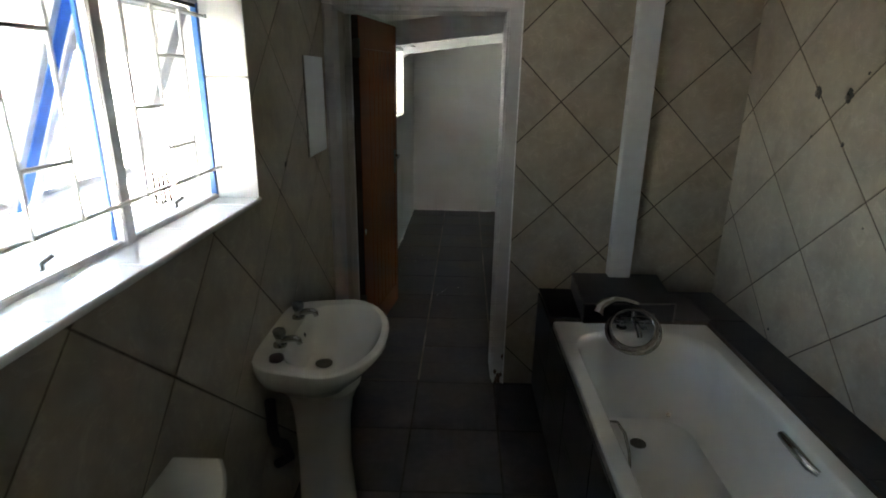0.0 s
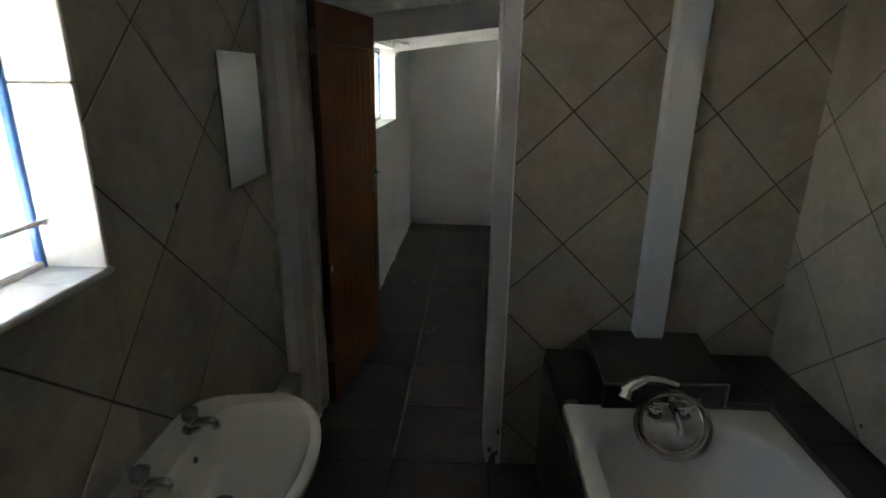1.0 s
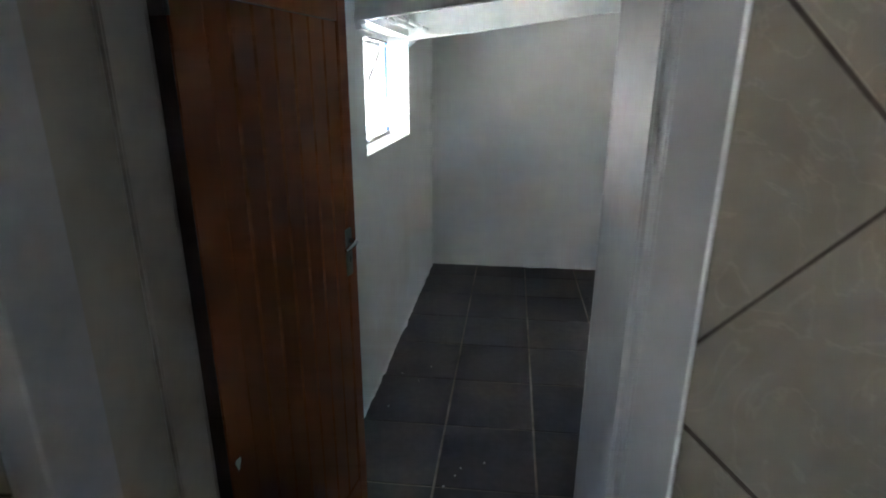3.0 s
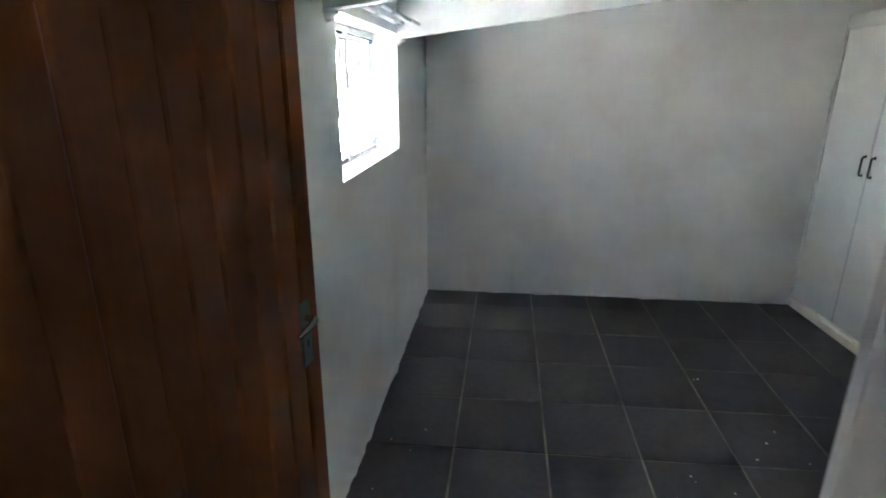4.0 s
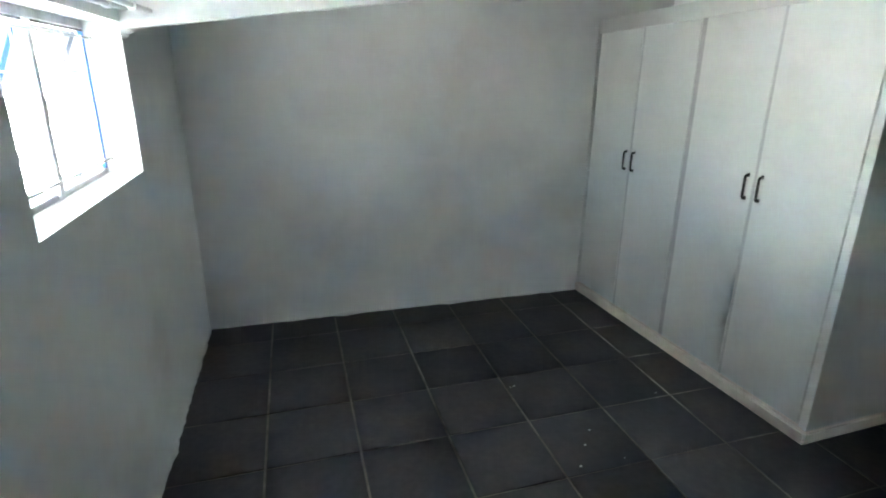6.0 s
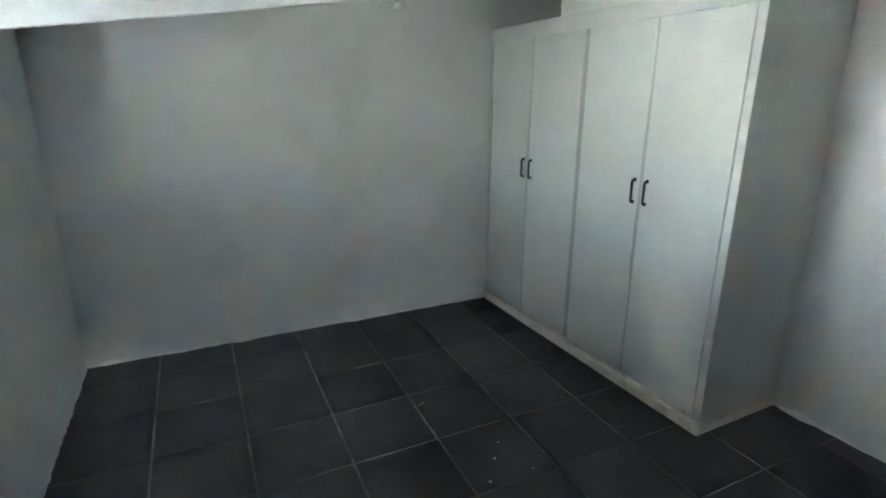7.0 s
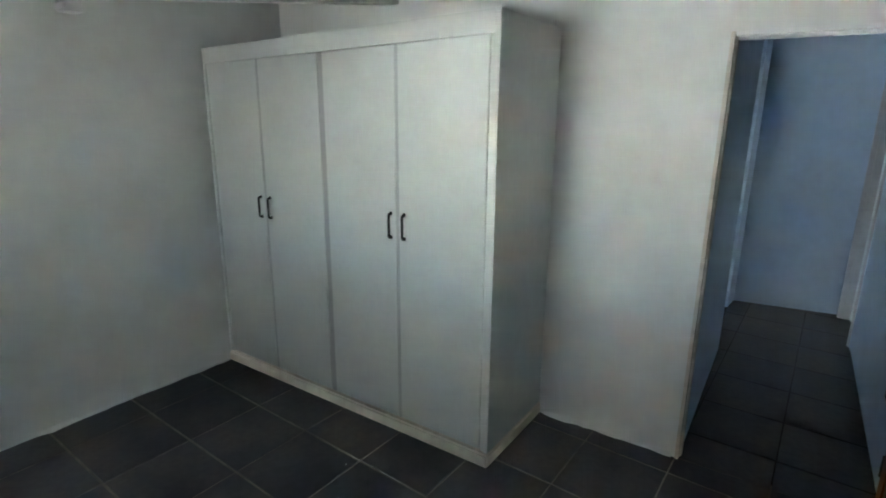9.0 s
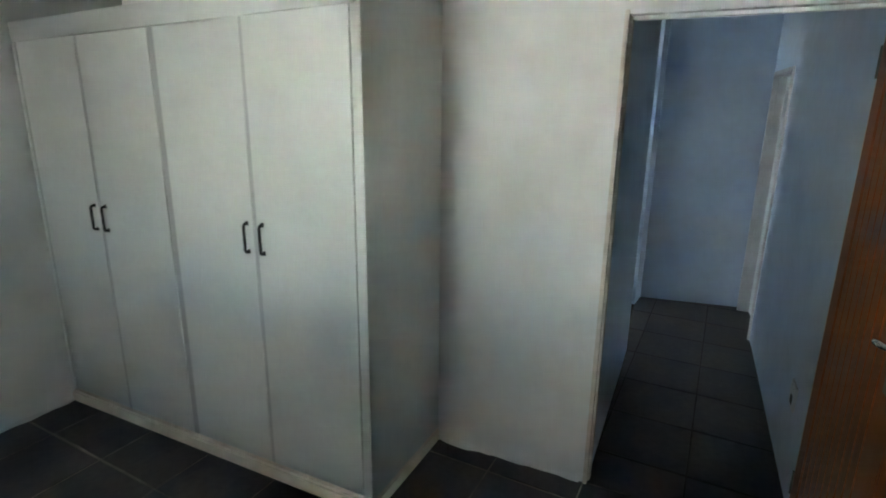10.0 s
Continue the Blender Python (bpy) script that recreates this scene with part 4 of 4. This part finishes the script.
toilet = thing("toilet", pose(BATH_L + 0.008, 0.960, 0), "white toilet with ceramic cistern against the tiled wall", "toilet")
bm = bmesh.new()
loft(bm, [bow_loop(0.165, 0.085, 0.135, 0.42), bow_loop(0.172, 0.095, 0.155, 0.6), bow_loop(0.176, 0.102, 0.165, 0.798)], cap_start=True)
part("cistern", bm, CERAMIC, toilet, smooth=True)
bm = bmesh.new()
loft(bm, [bow_loop(0.184, 0.110, 0.176, 0.800), bow_loop(0.187, 0.114, 0.180, 0.804), bow_loop(0.187, 0.114, 0.180, 0.826), bow_loop(0.182, 0.108, 0.174, 0.832, back=0.003)], cap_start=True)
part("lid", bm, CERAMIC, toilet, smooth=True)
bm = bmesh.new()
loft(bm, [rounded(0.06, 0.40, -0.10, 0.10, 0.09, 0.0), rounded(0.08, 0.44, -0.10, 0.10, 0.09, 0.15), rounded(0.06, 0.60, -0.17, 0.17, 0.16, 0.36), rounded(0.05, 0.62, -0.18, 0.18, 0.17, 0.40)], cap_start=True)
part("pan", bm, CERAMIC, toilet, smooth=True)
bm = bmesh.new()
loft(bm, [rounded(0.18, 0.63, -0.185, 0.185, 0.17, 0.402), rounded(0.18, 0.63, -0.185, 0.185, 0.17, 0.425), rounded(0.2, 0.61, -0.165, 0.165, 0.16, 0.432)], cap_start=True)
part("seat", bm, PLASTIC, toilet, smooth=True)
bm = bmesh.new()
tube(bm, [(0.125, 0.12, 0.74), (0.155, 0.12, 0.74), (0.168, 0.08, 0.735)], 0.007, 8)
part("flush_lever", bm, CHROME, toilet)

# broken-out pipe holes in the tiles over the bath
for y, z in ((2.325, 1.644), (2.151, 1.635)):
    ob = thing("pipe_hole", Matrix.Identity(4), "rough dark hole broken through a wall tile", "pipe hole", "pipe holes over the bath", kind="structure")
    bm = bmesh.new()
    rnd = random.Random(int(y * 100))
    ring = [(BATH_R - 0.0075, y + (0.014 + 0.016 * rnd.random()) * math.cos(k * 0.449), z + (0.017 + 0.018 * rnd.random()) * math.sin(k * 0.449)) for k in range(14)]
    ring2 = [(BATH_R - 0.0085, y + (p[1] - y) * 0.7, z + (p[2] - z) * 0.7) for p in ring]
    loft(bm, [[Vector(p) for p in ring], [Vector(p) for p in ring2]])
    part("hole", bm, RUBBER, ob)
    bm = bmesh.new()
    tube(bm, [(BATH_R - 0.0075, y, z - 0.004), (BATH_R - 0.016, y + 0.002, z - 0.004)], [0.010, 0.009], 12)
    part("pipe_end", bm, BRASSY, ob)


def chipped_hole(m, r, label):
    """A small ragged hole in the tiling, local x out of the wall."""
    ob = thing("tile_hole", m, label, "tile hole", "holes in the tiling", kind="structure")
    bm = bmesh.new()
    loft(bm, [[Vector((x, q * math.cos(a) * (1 + 0.25 * math.sin(2 * a)), q * math.sin(a) * (1 + 0.2 * math.cos(3 * a)))) for a in (k * math.pi / 6 for k in range(12))] for x, q in ((0.0, r), (0.0012, r * 0.64))])
    part("hole", bm, RUBBER, ob)


chipped_hole(pose(BATH_L + 0.0066, 2.14, 1.351), 0.011, "small chipped plug hole in a wall tile")
for y, z, r in ((2.313, 1.476, 0.006), (2.126, 1.466, 0.009), (2.284, 0.979, 0.005), (2.314, 0.640, 0.007), (1.931, 1.207, 0.004), (2.079, 1.712, 0.006)):
    chipped_hole(pose(BATH_R - 0.0066, y, z, 0, 0, 180), r, "small dark chip in a tile joint over the bath")

# ---------------------------------------------------------------- bedroom
def wardrobe():
    v = Vector((-0.0300, 0.99955, 0))
    m = Matrix.Translation((2.567, 4.884, 0)) @ Matrix.Rotation(math.atan2(v.y, v.x), 4, "Z")    # local x along the front, y out of it
    L, D, H = 2.086, 0.625, 2.130
    ob = thing("wardrobe", m, "white painted built-in wardrobe with four closed doors and black handles", "wardrobe")
    part("side_panel", boxes((0, 0.022, -D, 0, 0.075, H), bevel=0.002), LAMINATE, ob)
    part("side_panel", boxes((L - 0.022, L, -D, 0, 0.075, H), bevel=0.002), LAMINATE, ob)
    part("top_panel", boxes((0.022, L - 0.022, -D, -0.02, H - 0.022, H)), LAMINATE, ob)
    part("back_panel", boxes((0.022, L - 0.022, -D, -D + 0.012, 0.075, H - 0.022)), LAMINATE, ob)
    part("inner_shade", boxes((0.023, L - 0.023, -0.045, -0.03, 0.08, H - 0.03)), GAP, ob)
    part("fascia", boxes((0.0225, L - 0.0225, -0.02, 0.001, 2.0365, H), bevel=0.0012), LAMINATE, ob, "plain top fascia board")
    part("plinth", boxes((-0.010, L, -D, 0.016, 0.0, 0.074), bevel=0.010), CREAM_PAINT, ob, "low cream painted plinth")
    part("end_strip", boxes((0.0225, 0.043, -0.022, -0.003, 0.08, 2.035)), LAMINATE, ob)
    xs = [0.046, 0.548, 1.056, 1.568, 2.050]
    for k in range(4):
        a, b = xs[k] + (0.018 if k == 2 else 0.0085 if k else 0.002), xs[k + 1] - (0.018 if k == 1 else 0.0085 if k < 3 else 0.002)
        d = part("door", boxes((0, b - a, -0.02, 0.0005, 0.0, 1.946), bevel=0.0018), LAMINATE, ob)
        d.location = (a, 0, 0.088)
        hx = (b - a) - 0.034 if k % 2 == 0 else 0.034
        bm = bmesh.new()
        tube(bm, [(hx, 0, 1.020), (hx, 0.018, 1.022), (hx, 0.023, 1.030), (hx, 0.023, 1.134), (hx, 0.018, 1.142), (hx, 0, 1.144)], 0.0064, 10)
        box(bm, hx - 0.0078, hx + 0.0078, 0.0006, 0.006, 1.012, 1.032, bevel=0.002)
        box(bm, hx - 0.0078, hx + 0.0078, 0.0006, 0.006, 1.134, 1.154, bevel=0.002)
        part("handle", bm, BLACK_METAL, d, "black bow handle with square feet", smooth=True)
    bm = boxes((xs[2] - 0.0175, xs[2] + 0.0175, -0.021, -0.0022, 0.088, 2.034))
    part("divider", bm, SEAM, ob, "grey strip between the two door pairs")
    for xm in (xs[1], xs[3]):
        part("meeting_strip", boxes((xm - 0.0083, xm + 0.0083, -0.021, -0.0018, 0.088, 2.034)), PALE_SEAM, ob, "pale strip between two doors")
    # the old carcass has sunk: every height shrinks towards the far wall
    for o in ob.children_recursive:
        off = o.location + (o.parent.location if o.parent != ob else Vector())
        for w in o.data.vertices:
            w.co.z += (w.co.z + off.z) * (0.0030 - 0.0125 * (w.co.x + off.x))
    return ob


wardrobe()


def rafter(y, deep, label):
    """A sloping roof beam across the bedroom on a lumpy plastered corbel; deep: how far it hangs below the boards."""
    xl = P_NL.x + (y - P_NL.y) * d_left.x / d_left.y
    xr = P_NR.x + (y - P_NR.y) * d_right.x / d_right.y
    ob = thing("rafter", Matrix.Identity(4), label, "roof beam", "roof beams", kind="structure")

    def bar(y0, y1, lo, hi):
        bm = bmesh.new()
        vs = [bm.verts.new((x, yy, roof_z(x) + z)) for x in (xl, xr) for yy in (y0, y1) for z in (lo, hi)]
        for f in ((0, 1, 3, 2), (4, 6, 7, 5), (0, 4, 5, 1), (2, 3, 7, 6), (0, 2, 6, 4), (1, 5, 7, 3)):
            bm.faces.new([vs[i] for i in f])
        bmesh.ops.bevel(bm, geom=list(bm.edges), offset=0.003, segments=2, affect="EDGES")
        return bm

    part("beam", bar(y, y + 0.05, -deep, 0.0), RAFTER_PAINT, ob)
    part("lower_batten", bar(y - 0.012, y - 0.0005, -deep, -deep + 0.034), RAFTER_PAINT, ob, "thin batten along the lower edge")
    z = roof_z(xl) - deep
    bm = bmesh.new()
    rnd = random.Random(int(y * 10))
    rings = []
    for h, out, half in ((0.002, 0.046, 0.040), (-0.010, 0.044, 0.036), (-0.019, 0.026, 0.026), (-0.029, 0.024, 0.023), (-0.037, 0.008, 0.013)):
        rings.append([Vector((xl - 0.004 + out * max(0.0, math.sin(a)) * (0.9 + 0.2 * rnd.random()), y + 0.025 - half * math.cos(a), z + h + 0.003 * rnd.random())) for a in (k * math.pi / 8 for k in range(9))])
    loft(bm, rings, cap_start=True)
    part("corbel", bm, RAFTER_PAINT, ob, "lumpy painted corbel under the beam's end", smooth=True)
    for x in (0.05, 0.95, 2.1):
        part("nail", tube(bmesh.new(), [(x, y - 0.006, roof_z(x) - deep - 0.0005), (x + 0.004, y - 0.006, roof_z(x) - deep - 0.011)], 0.004, 6), RAFTER_PAINT, ob, "bent nail stub")
    return ob


rafter(4.715, 0.182, "white painted sloping roof beam near the window, on a plastered corbel")
rafter(5.935, 0.196, "white painted sloping roof beam beyond the window, on a plastered corbel")
CLAMP_Y, CLAMP_X = 5.935, 1.420
z = roof_z(CLAMP_X) - 0.212
ob = thing("beam_clamp", Matrix.Identity(4), "small white metal clamp round the roof beam", "clamp")
part("strap", boxes((CLAMP_X - 0.016, CLAMP_X + 0.016, CLAMP_Y - 0.02, CLAMP_Y - 0.0125, z - 0.02, z + 0.2), (CLAMP_X - 0.016, CLAMP_X + 0.016, CLAMP_Y + 0.0505, CLAMP_Y + 0.058, z - 0.02, z + 0.2), bevel=0.002), RAFTER_PAINT, ob)
part("foot", boxes((CLAMP_X - 0.035, CLAMP_X + 0.035, CLAMP_Y - 0.028, CLAMP_Y + 0.066, z - 0.030, z - 0.002), bevel=0.006), RAFTER_PAINT, ob)
for x0, z0, x1, z1 in ((-0.201, 1.913, -0.234, 1.948), (-0.255, 1.905, -0.322, 1.955)):
    ob = thing("conduit", Matrix.Identity(4), "thin white painted conduit running between the roof beams", "conduit", "conduits")
    part("pipe", tube(bmesh.new(), [(x0, 4.7655, z0), (0.5 * (x0 + x1), 5.35, 0.5 * (z0 + z1) - 0.006), (x1, 5.9225, z1)], 0.010, 10), RAFTER_PAINT, ob, smooth=True)
    for y in (5.0, 5.55):
        w = (y - 4.7655) / 1.157
        xc, zc = x0 + (x1 - x0) * w, z0 + (z1 - z0) * w
        part("saddle", boxes((xc - 0.016, xc + 0.016, y - 0.010, y + 0.010, zc - 0.020, zc + 0.008), bevel=0.004), RAFTER_PAINT, ob)

# ragged plaster edge where wall and floor meet
def ragged_edge(p, q, seed, label):
    rnd = random.Random(seed)
    p, q = Vector(p), Vector(q)
    d = (q - p).normalized()
    n = Vector((d.y, -d.x))
    L = (q - p).length
    bm = bmesh.new()
    k = int(L / 0.035)
    lo, hi, base = [], [], []
    for i in range(k + 1):
        c = p + d * (L * i / k)
        w = 0.005 + 0.034 * max(0.0, noise.noise(Vector((i * 0.17, seed, 0))) - 0.05) + 0.010 * rnd.random() ** 2
        h = 0.008 + 0.034 * max(0.0, noise.noise(Vector((i * 0.13, seed + 5, 0)))) + 0.006 * rnd.random()
        base.append(bm.verts.new((c.x - n.x * 0.001, c.y - n.y * 0.001, 0.001)))
        lo.append(bm.verts.new((c.x + n.x * w, c.y + n.y * w, 0.0012)))
        hi.append(bm.verts.new((c.x - n.x * 0.001, c.y - n.y * 0.001, h)))
    for i in range(k):
        bm.faces.new((lo[i], lo[i + 1], hi[i + 1], hi[i]))
        bm.faces.new((base[i], base[i + 1], lo[i + 1], lo[i]))
        bm.faces.new((base[i], hi[i], hi[i + 1], base[i + 1]))
    return tagged(mesh_ob("trim", bm, PLASTER, smooth=True), label, "trim", kind="structure")


ragged_edge(P_NL + d_left * 0.02, P_FL, 3, "ragged paint and plaster edge along the floor")
bpy.context.view_layer.update()
ragged_edge(P_FL, (2.525, 6.971), 8, "ragged paint and plaster edge along the floor")
ragged_edge((3.195, 4.88), P_NR + d_right * (D2[1] + 0.03), 13, "ragged paint and plaster edge along the floor")

# passage: outer door standing just ajar, its frame, and a socket
door_frame("door_frame_3", Matrix.Translation((6.130, 3.4915, 0)) @ Matrix.Rotation(radians(186.15), 4, "Z"), 0.664, 1.975, 0.12, "white painted frame of the outer door", flange=0.02, mat=FRAME_PAINT)
ob = thing("outer_door", pose(5.485, 3.3045, 0, 0, 0, 6.15), "plain painted outer door standing just ajar", "door")
part("leaf", boxes((0, 0.650, 0, 0.04, 0.003, 1.966), bevel=0.003), PLASTIC, ob)
sock = thing("wall_socket", plane_frame((3.73, 3.3215, 0.43), (-0.9986, -0.0536, 0), (0, 0, 1)), "white double wall socket low on the passage wall", "socket")
part("plate", boxes((-0.06, 0.06, -0.06, 0.06, 0.0, 0.010), bevel=0.003), PLASTIC, sock)
part("switch", boxes((-0.035, -0.01, 0.02, 0.045, 0.010, 0.014), bevel=0.002), PLASTIC, sock)
part("switch", boxes((0.01, 0.035, 0.02, 0.045, 0.010, 0.014), bevel=0.002), PLASTIC, sock)
part("outlet", boxes((-0.02, 0.02, -0.04, 0.0, 0.010, 0.012)), RUBBER, sock)

# flakes of plaster lying on the floor
rnd = random.Random(11)
bm = bmesh.new()
for cx, cy, spread, count in ((1.6, 5.1, 0.6, 11), (-0.25, 4.9, 0.25, 7), (0.0, 4.2, 0.3, 4), (1.4, 5.75, 0.02, 2)):
    for _ in range(count):
        x, y, r, a = cx + rnd.uniform(-1, 1) * spread, cy + rnd.uniform(-1, 1) * spread, rnd.uniform(0.003, 0.011), rnd.uniform(0, 6)
        lo = [bm.verts.new((x + r * (0.5 + rnd.random() * 0.5) * math.cos(a + k * 1.05), y + r * 0.6 * math.sin(a + k * 1.05), 0.0003)) for k in range(6)]
        hi = [bm.verts.new((v.co.x * 0.7 + x * 0.3, v.co.y * 0.7 + y * 0.3, 0.003)) for v in lo]
        for k in range(6):
            bm.faces.new((lo[k], lo[(k + 1) % 6], hi[(k + 1) % 6], hi[k]))
        bm.faces.new(hi)
tagged(mesh_ob("plaster_flakes", bm, FLAKE), "scattered small white plaster flakes on the dark floor", "debris", kind="stuff")


# ---------------------------------------------------------------- tiles of walls and floor
def rects_of(u0, u1, v0, v1, hole):
    if not hole:
        return [(u0, u1, v0, v1)]
    a, b, c, d = hole
    return [r for r in ((u0, a, v0, v1), (b, u1, v0, v1), (a, b, v0, c), (a, b, d, v1)) if r[1] - r[0] > 0.01 and r[3] - r[2] > 0.01]


def diamond_wall(owner, m, u0, u1, v0, v1, node, hu, hv, hole=None, top=None, grout=0.0029):
    """Square tiles set on their corner; hu, hv: half diagonals; node: where joints cross. top: (a, b) for a sloping upper edge v = a + b*u."""
    i0, i1 = int((u0 - node[0]) / hu) - 2, int((u1 - node[0]) / hu) + 2
    j0, j1 = int((v0 - node[1]) / hv) - 2, int((v1 - node[1]) / hv) + 2
    bed = bmesh.new()
    for a, b, c, d in rects_of(u0, u1, v0, v1, hole):
        corner = [(u, v, min(v, top[0] + top[1] * u) if top else v) for u, v in ((a, c), (b, c), (b, d), (a, d))]
        loft(bed, [[m @ Vector((u, v, n)) for u, _, v in corner] for n in (-0.0004, 0.0046)], cap_start=True)
    part("grout_bed", bed, TILE_GROUT, owner)
    for i in range(i0, i1):
        for j in range(j0, j1):
            if (i + j) % 2 == 0:
                continue
            cu, cv = node[0] + i * hu, node[1] + j * hv
            g = grout * 1.414
            shape = [(cu + hu - g, cv), (cu, cv + hv - g), (cu - hu + g, cv), (cu, cv - hv + g)]
            bm = bmesh.new()
            for a, b, c, d in rects_of(u0, u1, v0, v1, hole):
                p = shape
                for cut in ((-1, 0, -a), (1, 0, b), (0, -1, -c), (0, 1, d)):
                    p = clip(p, *cut) if p else p
                if p and top:
                    p = clip(p, -top[1], 1, top[0])
                if len(p) > 2:
                    slab(bm, p, m, 0.0065)
            if bm.faces:
                part("tile", bm, WALL_TILE, owner)
            else:
                bm.free()


part("grout_bed", boxes((DOOR_R, BATH_R, END_Y - 0.003, END_Y - 0.0005, 0.0, 2.17)), TILE_GROUT, wall_mid)
# end wall (faces the camera), outer wall, wall over the bath, wall behind
diamond_wall(wall_mid, plane_frame((0, END_Y - 0.003, 0), (1, 0, 0), (0, 0, 1)), 0.502, BATH_R, 0.0, 2.36, (0.705, 1.056), 0.2590, 0.2555, top=(2.112, 0.128))
diamond_wall(wall_head, plane_frame((0, END_Y, 0), (1, 0, 0), (0, 0, 1)), BATH_L + 0.008, 0.502, DOOR_H + 0.06, 2.30, (0.705, 1.056), 0.2590, 0.2555, top=(2.112, 0.128))
diamond_wall(wall_west_bath, plane_frame((BATH_L, 0, 0), (0, 1, 0), (0, 0, 1)), BATH_BACK, 2.846, 0.0, 2.055, (2.058, 1.265), 0.283, 0.264, hole=BW)
diamond_wall(wall_bath_e, plane_frame((BATH_R, 0, 0), (0, -1, 0), (0, 0, 1)), -END_Y + 0.007, -BATH_BACK, 0.59, 2.318, (-2.227, 1.552), 0.277, 0.2585)
diamond_wall(wall_bath_s, plane_frame((0, BATH_BACK, 0), (-1, 0, 0), (0, 0, 1)), -BATH_R + 0.007, -BATH_L - 0.007, 0.0, 2.3, (-0.6, 1.09), 0.259, 0.2555, top=(2.112, -0.128))

# floor tiles
part("joint_dirt", boxes((BATH_L + 0.001, 0.688, BATH_BACK + 0.001, END_Y - 0.001, -0.0025, -0.0014)), DARK_GROUT, floor, "darker floor joints")
part("joint_dirt", boxes((3.285, 6.33, 3.30, 6.29, -0.0025, -0.0014)), DARK_GROUT, floor, "darker floor joints")
STEP = 0.4345
gx0, gy0 = 0.055, 5.414


def floor_tile(poly):
    bm = bmesh.new()
    slab(bm, poly, Matrix.Translation((0, 0, -0.005)), 0.005, 0.0012)
    if bm.faces:
        part("tile", bm, FLOOR_TILE, floor)
    else:
        bm.free()


def floor_field(keep, i_range, j_range, holes=()):
    for i in range(*i_range):
        for j in range(*j_range):
            g, k = 0.0055, 0.0035
            quad = []
            for du, dv in ((g, k), (STEP - g, k), (STEP - g, STEP - k), (g, STEP - k)):
                u, v = i * STEP + du, j * STEP + dv
                quad.append((gx0 + u + 0.016 * v, gy0 + 0.989 * v + 0.006 * u))
            for n, p in enumerate(keep):
                q = keep[(n + 1) % len(keep)]
                ex, ey = q[0] - p[0], q[1] - p[1]
                quad = clip(quad, ey, -ex, ey * p[0] - ex * p[1]) if quad else quad
            if len(quad) > 2 and area(quad) > 4e-4:
                floor_tile(quad)


floor_field([(P_NL.x, P_NL.y), (P_NR.x, P_NR.y), tuple(P_FR), tuple(P_FL)], (-3, 9), (-7, 5))
floor_field([(BATH_L, BATH_BACK), (0.69, BATH_BACK), (0.69, END_Y), (BATH_L, END_Y)], (-3, 3), (-17, -4))
floor_field([(DOOR_L, END_Y), (DOOR_R, END_Y), (DOOR_R, P_NL.y), (DOOR_L, P_NL.y)], (-3, 3), (-8, -4))
floor_field([(3.265, 3.30), (6.33, 3.42), (6.15, 4.34), (3.23, 4.15)], (6, 17), (-8, 0))
floor_field([(3.62, 4.27), (5.95, 4.35), (6.04, 6.3), (3.53, 6.3)], (7, 17), (-5, 5))
